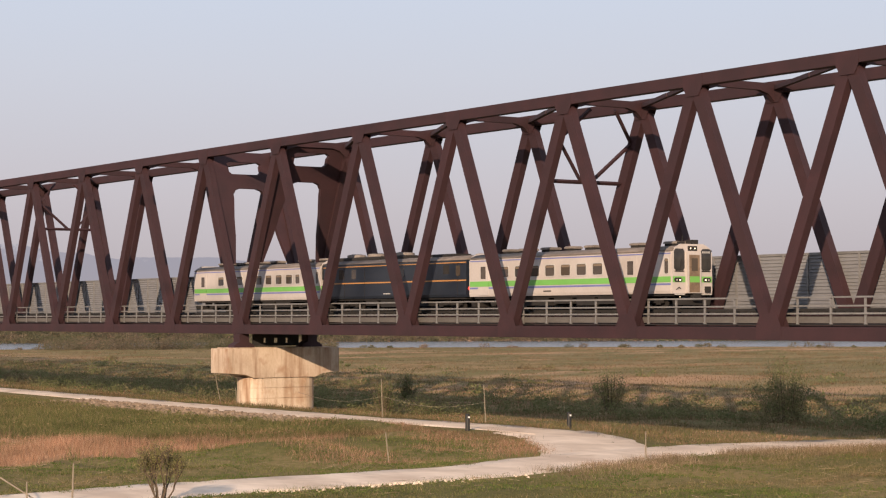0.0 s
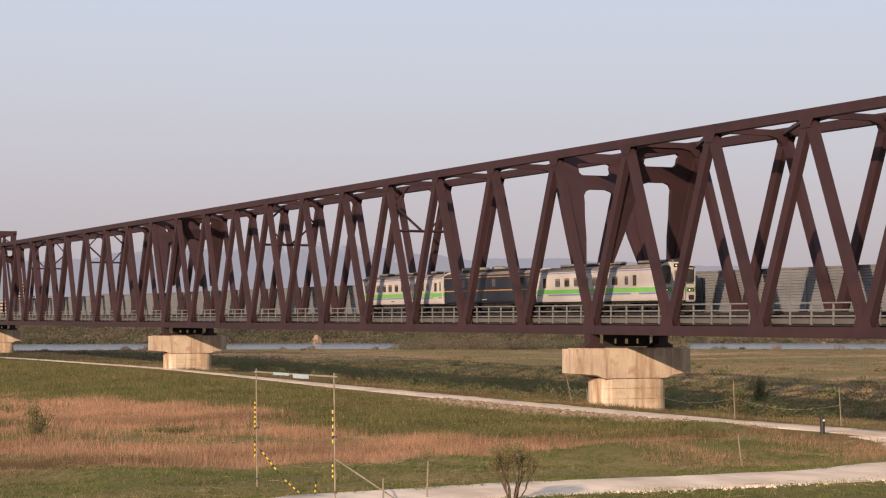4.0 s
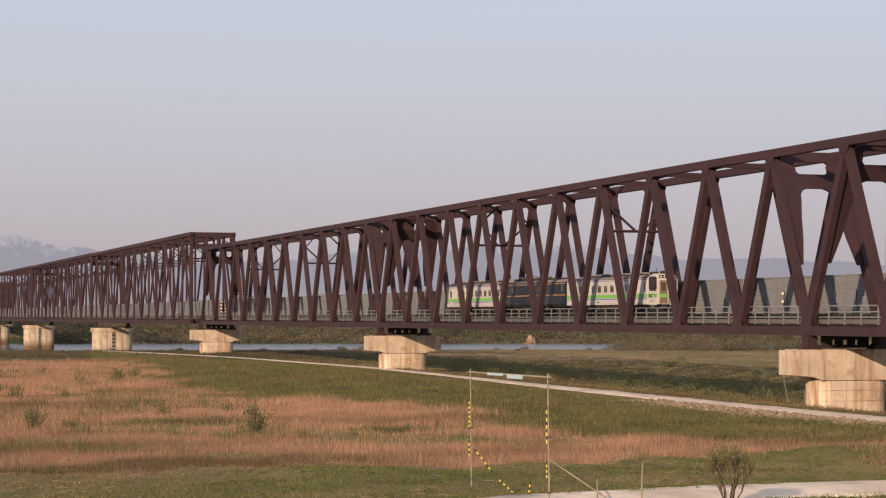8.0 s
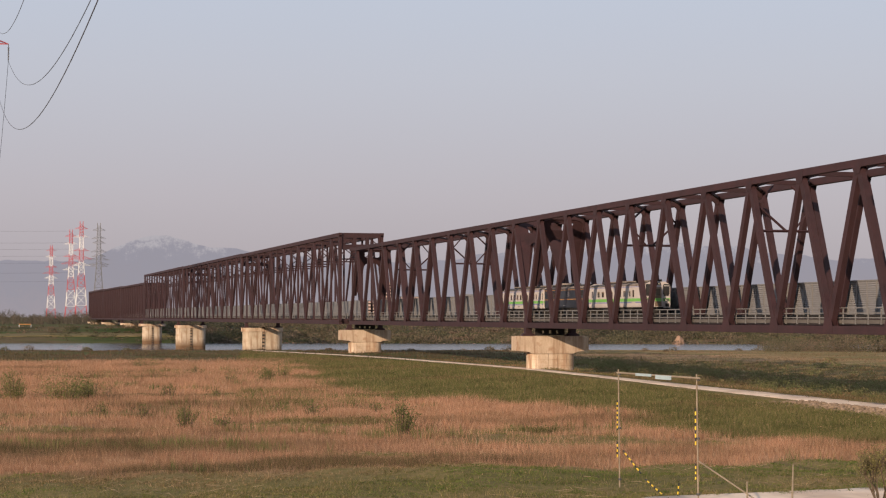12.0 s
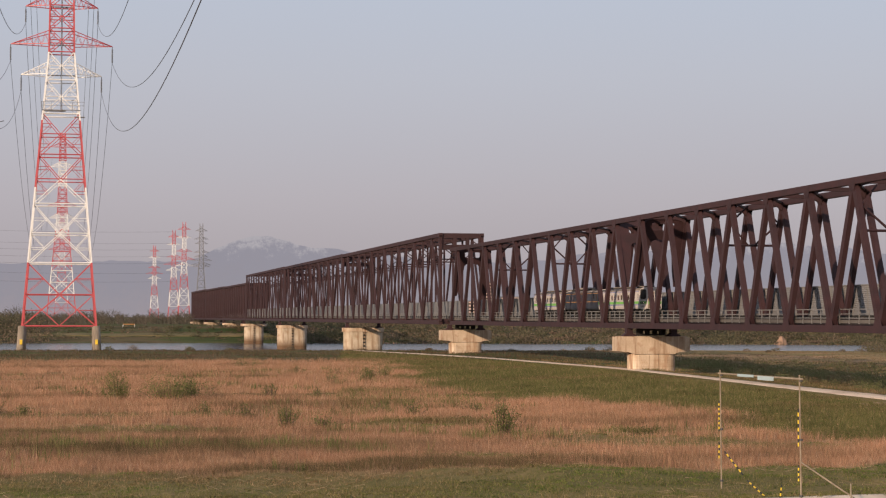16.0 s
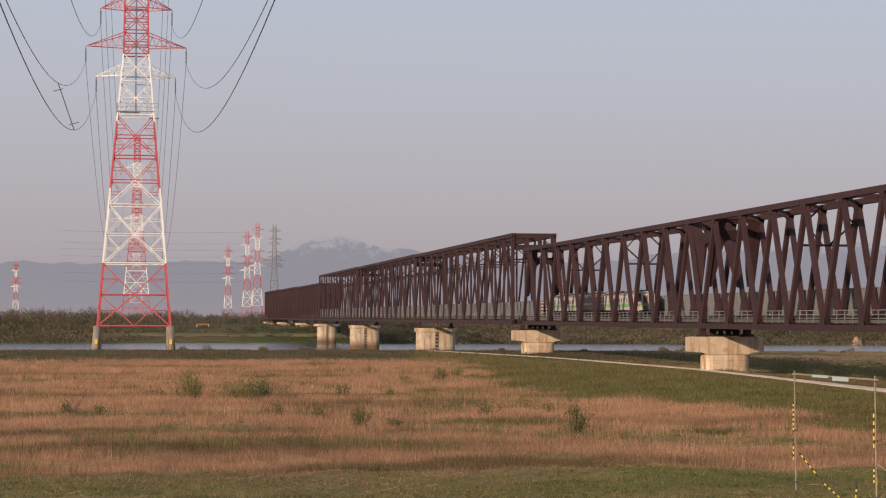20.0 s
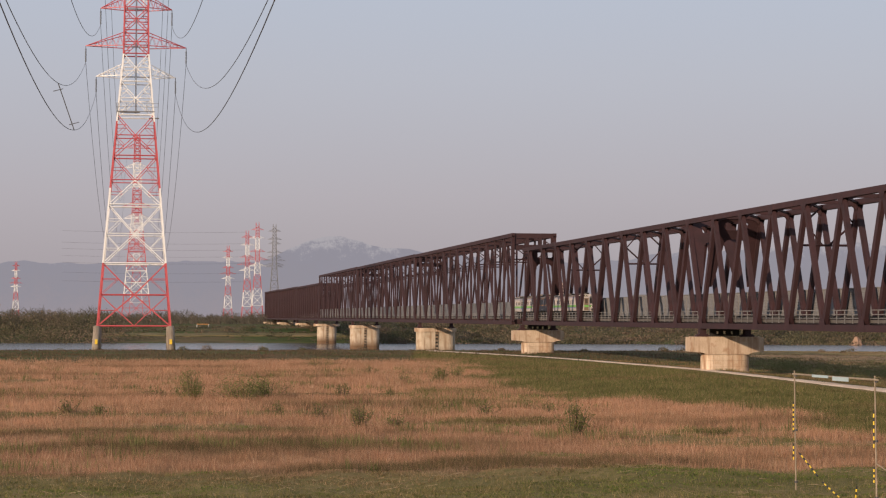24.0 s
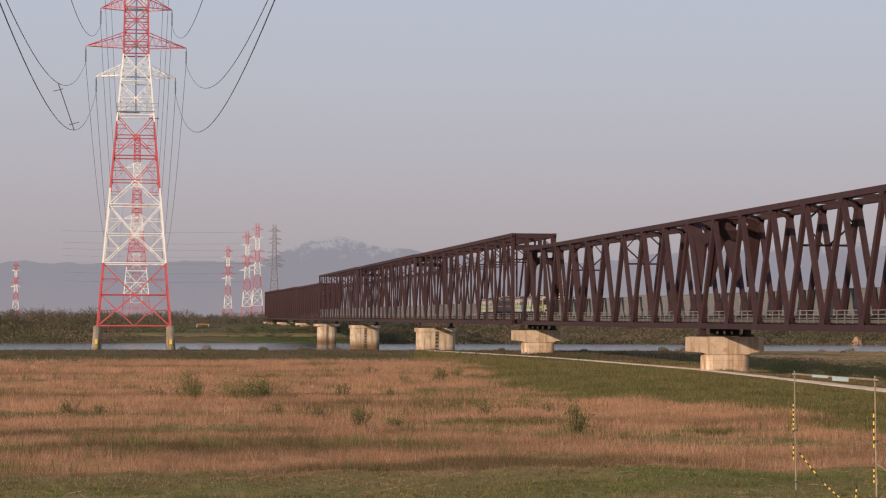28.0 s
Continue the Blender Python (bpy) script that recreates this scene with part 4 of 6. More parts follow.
def tower():
    t = thing("transmission_tower", "tall red and white lattice transmission tower on concrete feet", "pylon", TOWER, group="pylons")
    lattice(t, LEVELS, ARMS + UPPER)
    for sx in (-1, 1):
        for sy in (-1, 1):
            f = part("concrete_foot", Mesh().tube([(10.3 * sx, 10.3 * sy, -2.5), (9.9 * sx, 9.9 * sy, 7.0)], [1.2, .95], 16), FOOTC, t, smooth=True)
            part("warning_plate", Mesh().box(10.0 * sx - .4, 10.3 * sy - 1.22, 2.1, 10.0 * sx + .3, 10.3 * sy - .9, 3.4), YELLOW, f, "small yellow warning plate")
    for s in (-1, 1):
        part("platform_beam", Mesh().box(-5.3, s * 5.2 - .1, 66.0, 5.3, s * 5.2 + .1, 66.2), GREYP, t)
    part("platform_rail", Mesh().box(-5.4, -5.4, 67.3, 6.2, -5.3, 67.4), GREYP, t)
    part("platform_rail", Mesh().box(-5.4, -5.4, 68.3, 6.2, -5.3, 68.38), GREYP, t)
    for x in (-5.3, -2.6, .2, 3.0, 6.1):
        part("platform_post", Mesh().box(x, -5.4, 66.0, x + .1, -5.3, 68.3), GREYP, t)
    part("platform", Mesh().box(-4.6, -5.2, 65.8, 1.2, -3.6, 66.0), GREYP, t, "grey steel inspection platform")
    part("platform", Mesh().box(3.6, -5.2, 64.2, 6.4, -3.6, 64.4), GREYP, t)
    part("climbing_pole", Mesh().tube([(0, 0, 66), (0, 0, 134)], .22, 8), WHITE, t)
    for z in (76.2, 84.6, 95.2):
        part("cross_girt", Mesh().box(-wide_at(z), -.15, z - .15, wide_at(z), .15, z + .15), GREYP, t)
    # suspension insulators
    for z, half, _, _ in ARMS + UPPER:
        for s in (-1, 1):
            ins = Mesh().tube([(s * half, 0, z), (s * half, 0, z - 4.6)], .09, 6)
            for k in range(14):
                ins.tube([(s * half, 0, z - .9 - k * .26), (s * half, 0, z - 1.0 - k * .26)], .24, 8)
            part("insulator", ins, DARKGREY, t)
    return t


YELLOW = plain("yellow_paint", (0.75, 0.52, 0.04), 0.6)
GREYP = plain("grey_galvanised", (0.22, 0.22, 0.23), 0.6, 0.3)
DARKGREY = plain("dark_wire", (0.07, 0.07, 0.075), 0.5, 0.3)
BLACKP = plain("black_paint", (0.02, 0.02, 0.02), 0.6)
tower()

t2 = thing("transmission_tower", "red and white lattice transmission tower beyond the river", "pylon", (-.4, 1400.0, 3.0), group="pylons")
lattice(t2, [(.4, 10.3, RED), (19.6, 8.6, WHITE), (38.4, 6.8, RED), (64.0, 4.4, WHITE), (75.2, 3.4, RED), (93.6, 2.9, WHITE), (112.0, 2.4, RED), (130.8, 1.9, RED)],
        [(72.4, 9.0, 3.0, WHITE), (80.4, 11.0, 3.4, RED), (108.0, 9.3, 3.0, WHITE), (122.0, 8.0, 3.0, RED)], scale=1.05)
LEVELS_FAR = [(z - 7, w * .8, m) for z, w, m in LEVELS[:-1]]
for dx, y, k, paint, lab in ((.0600, 1760, .65, None, "red and white lattice transmission tower"), (.0549, 1900, .64, None, "red and white lattice transmission tower"),
                                   (.0686, 1760, .64, "g", "grey lattice transmission tower"), (.0453, 2500, .69, None, "distant red and white lattice transmission tower"),
                                   (-.0592, 3100, .65, None, "distant red and white lattice transmission tower"), (-.0003, 2240, .95, None, "distant red and white lattice transmission tower")):
    ft = thing("transmission_tower", lab, "pylon", (dx * y, y, float(height(dx * y, y)) - .2), group="pylons")
    k *= 1.035
    am = [((z - 7) * k, h * k * 1.05, r * k, m) for z, h, r, m in ARMS + UPPER]
    if paint:
        am += [((z - 13) * k, h * k * .95, r * k, m) for z, h, r, m in ARMS[1:] + UPPER[:1]]
    lattice(ft, [(z * k, w * k, m) for z, w, m in LEVELS_FAR], am, False, .80 * y / 1760, GREYP if paint else None)


def wires():
    c, low = .000268, 184.0
    for z, half, _, _ in ARMS + UPPER:
        zt = z - 4.6 + TOWER[2]
        for s in (-1, 1):
            w = thing("power_line", "dark sagging power line conductor", "cable", group="power lines")
            pts = []
            for k in range(61):
                d = 555 - (555 + 186) * k / 60
                pts.append((s * half + TOWER[0] * d / 555, d, zt + c * ((d - low) ** 2 - 371.0 ** 2)))
            part("conductor", Mesh().tube(pts, .055, 5), DARKGREY, w)
            pts = []
            for k in range(31):
                d = 555 + 845 * k / 30
                m = (d - 555) / 845
                pts.append((s * half + TOWER[0] * (1 - m) + .5 * m, d, zt + 3.5 * m + .00023 * ((d - 977.5) ** 2 - 422.5 ** 2)))
            part("conductor", Mesh().tube(pts, .06, 5), DARKGREY, w)
    # spacer between two of the wires
    sp = thing("wire_spacer", "dark rod tying two power lines together", "cable")
    for d0, d1 in ((362.0, 362.0),):
        za = 80.0 - 2.6 + c * ((d0 - low) ** 2 - 371.0 ** 2)
        zb = 71.6 - 2.6 + c * ((d1 - low) ** 2 - 371.0 ** 2)
        part("rod", Mesh().beam((-13.8 - .5, d0, za), (-10.9 - .5, d1, zb), .17), DARKGREY, sp)
        for x, z in ((-14.3, za - 1.2), (-11.4, zb + 1.2)):
            part("yoke", Mesh().beam((x - .9, d0, z - .25), (x + .9, d0, z + .25), .12), DARKGREY, sp)
    # lines between the distant towers
    for z in (87, 76, 70, 63.5, 57, 47.7, 39.6):
        w = thing("power_line", "distant power line between towers", "cable", group="power lines")
        part("conductor", Mesh().tube([(-70 + 29 * k, 1900, z + .12 * (k - 3) ** 2) for k in range(7)], .085, 4), DARKGREY, w)


wires()


# ---- things in the meadow ----
def clearance_gate():
    """Two tall poles with a bar and hanging striped marker cords."""
    g = thing("height_gauge", "height-limit gate of thin poles with striped marker cords", "gate", (26.62, 77.75, 0))
    wood = mat("grey_timber_pole", (0.30, 0.25, 0.19), (0.20, 0.16, 0.12), 2, 0.9)
    a, b = Vector((0, 0, 0)), Vector((.62, -7.3, 0))
    h = 4.72
    for p in (a, b):
        po = part("pole", Mesh().tube([p, p + Vector((-.05, 0, h + .15))], [.034, .030], 8), wood, g)
        for z in (.3, 2.4, h - .1):
            part("clamp", Mesh().tube([p + Vector((0, 0, z)), p + Vector((0, 0, z + .08))], .075, 8), DARKGREY, po)
    bar = part("crossbar", Mesh().tube([a + Vector((-.05, .2, h)), b + Vector((-.05, -.3, h))], .04, 8), wood, g)
    for f0, f1, z, wd in ((.26, .46, -.01, .10), (.52, .71, -.06, .16)):
        p, q = a.lerp(b, f0), a.lerp(b, f1)
        part("sign_board", Mesh().beam(p + Vector((-.12, 0, h + z)), q + Vector((-.12, 0, h + z)), .04, wd, (1, 0, 0)), SIGN, g, "pale blue-white board")
    def striped(p, q, n):
        for k in range(n):
            u, v = p.lerp(q, k / n), p.lerp(q, (k + 1) / n)
            part("marker_band", Mesh().tube([u, v], .030, 8), YELLOW if k % 2 else BLACKP, g)
    A, B = a + Vector((-.1, .0, 0)), b + Vector((-.1, .0, 0))
    striped(A + Vector((0, 0, 3.6)), A + Vector((0, 0, 2.35)), 13)
    striped(A + Vector((0, 0, 1.9)), A + Vector((0, 0, 1.25)), 6)
    striped(a.lerp(b, .08) + Vector((-.1, 0, 1.55)), a.lerp(b, .32) + Vector((-.1, 0, .75)), 9)
    striped(a.lerp(b, .38) + Vector((-.1, 0, .55)), a.lerp(b, .62) + Vector((-.1, 0, .02)), 9)
    striped(a.lerp(b, .8) + Vector((-.1, 0, .65)), a.lerp(b, .78) + Vector((-.1, 0, 0)), 6)
    striped(B + Vector((0, 0, 3.6)), B + Vector((0, 0, 2.2)), 10)
    striped(B + Vector((0, 0, 1.5)), B + Vector((0, 0, .9)), 6)
    part("stay", Mesh().tube([b + Vector((0, 0, 1.6)), b + Vector((1.6, -3.2, 0))], .03, 6), wood, g)


SIGN = plain("pale_sign", (0.36, 0.46, 0.50), 0.6)
clearance_gate()


def bollard(x, y):
    z = float(height(x, y))
    b = thing("bollard", "short dark roadside post with a white reflector", "bollard", (x, y, z), group="bollards")
    part("post", Mesh().tube([(0, 0, -.1), (0, 0, .95), (0, 0, 1.02)], [.14, .14, .08], 12), BLACKP, b)
    part("reflector", Mesh().box(-.06, -.16, .76, .06, -.12, .86), WHITE, b)


def stake(x, y, h, lean=0.0):
    z = float(height(x, y))
    s = thing("stake", "thin weathered wooden stake", "stake", (x, y, z), group="stakes")
    part("pole", Mesh().tube([(0, 0, -.1), (lean, 0, h)], [.042, .03], 6), STAKE, s)


STAKE = mat("bleached_stake", (0.27, 0.23, 0.18), (0.18, 0.15, 0.11), 3, 0.9)
bollard(68.0, 96.8)
bollard(75.2, 96.2)
for x, y, h, l in ((72.6, 113.4, 2.6, -.1), (74.2, 103.6, 2.4, -.15), (59.5, 70.4, 1.5, .02), (51.2, 79.4, 1.5, -.2), (75.2, 141.5, 2.6, -.6), (76.4, 141.0, 2.6, -.3), (30.5, 69.2, 1.4, .05), (28.2, 68.0, .9, .0)):
    stake(x, y, h, l)


def rope():
    r = thing("rope_fence", "thin sagging rope between stakes", "rope")
    P = [(74.2, 103.6, 1.4), (72.6, 113.4, 1.5), (74.5, 128, 1.3)]
    for a, b in zip(P, P[1:]):
        pts = [Vector(a).lerp(Vector(b), k / 8) - Vector((0, 0, .5 * math.sin(math.pi * k / 8))) for k in range(9)]
        part("rope_length", Mesh().tube(pts, .011, 4), STAKE, r)


rope()


# ---- plants ----
def leaf_mat(name, stops, rough=0.8, patch=None, clump=0.4, cut=0.45):
    m = bpy.data.materials.new(name)
    m.use_nodes = True
    nt = m.node_tree
    b = nt.nodes["Principled BSDF"]
    g = nt.nodes.new("ShaderNodeNewGeometry")
    col = ramp(nt, g.outputs["Random Per Island"], stops)
    if patch:
        # broad drifts of another growth
        mp = nt.nodes.new("ShaderNodeMapping")
        mp.inputs["Scale"].default_value = (0.35, 1.0, 0.0)
        nt.links.new(g.outputs["Position"], mp.inputs["Vector"])
        n = nt.nodes.new("ShaderNodeTexNoise")
        n.inputs["Scale"].default_value, n.inputs["Detail"].default_value = 0.09, 5
        nt.links.new(mp.outputs[0], n.inputs["Vector"])
        fac = ramp(nt, n.outputs["Fac"], [(cut, (0, 0, 0)), (cut + 0.12, (1, 1, 1))])
        mx = nt.nodes.new("ShaderNodeMix")
        mx.data_type = "RGBA"
        nt.links.new(fac, mx.inputs["Factor"])
        nt.links.new(col, mx.inputs["A"])
        nt.links.new(ramp(nt, g.outputs["Random Per Island"], patch), mx.inputs["B"])
        col = mx.outputs["Result"]
    # clumps of older and fresher growth, a metre or two across
    mp = nt.nodes.new("ShaderNodeMapping")
    mp.inputs["Scale"].default_value = (0.5, 1.0, 0.0)
    nt.links.new(g.outputs["Position"], mp.inputs["Vector"])
    n = nt.nodes.new("ShaderNodeTexNoise")
    n.inputs["Scale"].default_value, n.inputs["Detail"].default_value, n.inputs["Roughness"].default_value = clump, 4, .65
    nt.links.new(mp.outputs[0], n.inputs["Vector"])
    tone = nt.nodes.new("ShaderNodeMix")
    tone.data_type, tone.blend_type = "RGBA", "MULTIPLY"
    tone.inputs["Factor"].default_value = 1.0
    nt.links.new(col, tone.inputs["A"])
    nt.links.new(ramp(nt, n.outputs["Fac"], [(0.34, (0.66, 0.70, 0.66)), (0.5, (1.0, 1.0, 1.0)), (0.66, (1.32, 1.26, 1.26))]), tone.inputs["B"])
    col = tone.outputs["Result"]
    nt.links.new(col, b.inputs["Base Color"])
    b.inputs["Roughness"].default_value = rough
    b.inputs["Specular IOR Level"].default_value = 0.15
    # light also passes through thin blades and leaves
    thin, both = nt.nodes.new("ShaderNodeBsdfTranslucent"), nt.nodes.new("ShaderNodeMixShader")
    both.inputs["Fac"].default_value = 0.42
    nt.links.new(col, thin.inputs["Color"])
    nt.links.new(b.outputs[0], both.inputs[1])
    nt.links.new(thin.outputs[0], both.inputs[2])
    nt.links.new(both.outputs[0], nt.nodes["Material Output"].inputs["Surface"])
    return m


REED = leaf_mat("dry_reed", [(0.0, (0.31, 0.175, 0.108)), (0.35, (0.42, 0.24, 0.15)), (0.85, (0.49, 0.30, 0.19)), (1.0, (0.60, 0.44, 0.31))], patch=[(0.0, (0.15, 0.088, 0.058)), (0.5, (0.23, 0.135, 0.085)), (0.8, (0.14, 0.125, 0.052)), (1.0, (0.38, 0.25, 0.16))], cut=.53)
OLDREED = leaf_mat("old_brown_reed", [(0.0, (0.245, 0.135, 0.086)), (0.4, (0.355, 0.205, 0.13)), (0.85, (0.45, 0.275, 0.175)), (1.0, (0.58, 0.42, 0.29))], patch=[(0.0, (0.085, 0.065, 0.036)), (0.4, (0.15, 0.095, 0.058)), (0.7, (0.085, 0.095, 0.036)), (1.0, (0.30, 0.19, 0.12))], clump=.6, cut=.46)
GRASS = leaf_mat("spring_grass", [(0.0, (0.100, 0.120, 0.036)), (0.5, (0.155, 0.168, 0.052)), (0.85, (0.22, 0.200, 0.075)), (1.0, (0.40, 0.29, 0.17))], patch=[(0.0, (0.13, 0.095, 0.05)), (0.45, (0.22, 0.165, 0.078)), (0.75, (0.33, 0.22, 0.125)), (1.0, (0.48, 0.34, 0.21))], clump=.4, cut=.46)
HERB = leaf_mat("tall_green_herbs", [(0.0, (0.096, 0.104, 0.038)), (0.5, (0.148, 0.146, 0.055)), (0.85, (0.20, 0.178, 0.076)), (1.0, (0.36, 0.255, 0.145))], patch=[(0.0, (0.105, 0.080, 0.040)), (0.5, (0.18, 0.128, 0.065)), (0.85, (0.26, 0.17, 0.095)), (1.0, (0.38, 0.25, 0.15))], clump=.3, cut=.52)
CLOVER = leaf_mat("clover", [(0.0, (0.085, 0.118, 0.030)), (0.6, (0.13, 0.168, 0.044)), (1.0, (0.18, 0.20, 0.065))], patch=[(0.0, (0.13, 0.10, 0.052)), (0.5, (0.21, 0.15, 0.075)), (0.7, (0.16, 0.155, 0.056)), (1.0, (0.32, 0.22, 0.13))], clump=.5, cut=.47)
STRAW = leaf_mat("dead_stalks", [(0.0, (0.16, 0.11, 0.07)), (0.5, (0.28, 0.20, 0.125)), (1.0, (0.48, 0.37, 0.25))])
LEAF = leaf_mat("willow_leaf", [(0.0, (0.130, 0.142, 0.062)), (0.5, (0.185, 0.194, 0.085)), (0.85, (0.23, 0.216, 0.102)), (1.0, (0.31, 0.23, 0.145))], patch=[(0.0, (0.14, 0.105, 0.063)), (0.5, (0.21, 0.155, 0.09)), (1.0, (0.30, 0.21, 0.13))], clump=.25, cut=.53)
SHRUB = leaf_mat("meadow_shrub_leaf", [(0.0, (0.10, 0.115, 0.042)), (0.6, (0.155, 0.165, 0.062)), (1.0, (0.23, 0.215, 0.09))])
BUD = leaf_mat("olive_buds", [(0.0, (0.13, 0.125, 0.05)), (0.6, (0.20, 0.185, 0.075)), (1.0, (0.28, 0.24, 0.11))])
FARLEAF = leaf_mat("far_bank_leaf", [(0.0, (0.080, 0.084, 0.045)), (0.6, (0.125, 0.118, 0.070)), (1.0, (0.17, 0.148, 0.095))], patch=[(0.0, (0.13, 0.10, 0.07)), (0.6, (0.19, 0.14, 0.10)), (1.0, (0.26, 0.19, 0.14))], clump=.05)
FARWOOD = leaf_mat("far_bare_twigs", [(0.0, (0.090, 0.080, 0.060)), (0.6, (0.13, 0.112, 0.086)), (1.0, (0.175, 0.145, 0.115))], clump=.02)
BARK = mat("grey_bark", (0.15, 0.11, 0.08), (0.09, 0.07, 0.05), 3, 0.9)
rng = np.random.RandomState(7)


def polar_points(n, a0, a1, r0, r1, power):
    """Random places in a sector, thinning out with distance."""
    a = np.radians(rng.uniform(a0, a1, n))
    u = rng.uniform(0, 1, n)
    p = 2.0 - power
    r = (r0 ** p + u * (r1 ** p - r0 ** p)) ** (1 / p)
    return r * np.sin(a), r * np.cos(a)


def blades(name, x, y, h, spread, width, per, material, label, lean=0.35):
    """Many thin tapering blades, per to a tuft; h is the height of each tuft."""
    n = len(x)
    z = height(x, y)
    X, Y, Z, H = (np.repeat(v, per) for v in (x, y, z, h))
    m = n * per
    X, Y = X + rng.normal(0, spread, m), Y + rng.normal(0, spread, m)
    H = H * rng.uniform(.55, 1.1, m)
    a = rng.uniform(0, 6.283, m)
    wd = width * rng.uniform(.6, 1.3, m) * np.clip(np.hypot(X, Y) / 110, .8, 2.0)
    dx, dy = np.cos(a) * wd / 2, np.sin(a) * wd / 2
    b = rng.uniform(0, 6.283, m)
    tip = H * lean * rng.uniform(0, 1, m)
    tx, ty = X + np.cos(b) * tip, Y + np.sin(b) * tip
    V = np.stack([np.stack([X - dx, Y - dy, Z - .04], 1), np.stack([X + dx, Y + dy, Z - .04], 1), np.stack([tx, ty, Z + H], 1)], 1).reshape(-1, 3)
    F = np.arange(m * 3).reshape(-1, 3)
    ob = new(name, quick_mesh(name, V, F, material))
    return tagged(ob, label, "plants", kind="stuff")


def tufts(name, x, y, h, spread, size, per, material, label):
    """Leafy herbs: small leaves filling low mounds of height h."""
    h = np.clip(h, .04, 2.0)
    V, F = leaf_cloud(np.stack([x, y, height(x, y) + h * .5], 1), np.stack([h * 0 + spread, h * 0 + spread, h * .6], 1), per, size)
    return tagged(new(name, quick_mesh(name, V, F, material)), label, "plants", kind="stuff")


def straw(name, x, y, label):
    """Dead stalks lying flat."""
    n = len(x)
    a, ln, w = rng.uniform(0, 6.283, n), rng.uniform(.2, .75, n), rng.uniform(.007, .013, n)
    z = height(x, y) + rng.uniform(.08, .2, n)
    ux, uy = np.cos(a), np.sin(a)
    t = rng.normal(0, .10, n)
    P = [(x - ux * ln / 2, y - uy * ln / 2, z - t * ln), (x + ux * ln / 2, y + uy * ln / 2, z + t * ln), (x + ux * ln / 2, y + uy * ln / 2, z + t * ln + w), (x - ux * ln / 2, y - uy * ln / 2, z - t * ln + w)]
    V = np.stack([np.stack(p, 1) for p in P], 1).reshape(-1, 3)
    return tagged(new(name, quick_mesh(name, V, np.arange(n * 4).reshape(-1, 4), STRAW)), label, "straw", kind="stuff")


def clear_of_roads(x, y, gap=0.0):
    ragged = gap - .25 + .5 * waves(x, y, 3.5, 61)
    return (off_line(x, y, ROAD_A) > 2.7 + ragged) & (off_line(x, y, ROAD_B) > 2.0 + ragged) & (off_line(x, y, ROAD_C) > 2.7 + ragged)


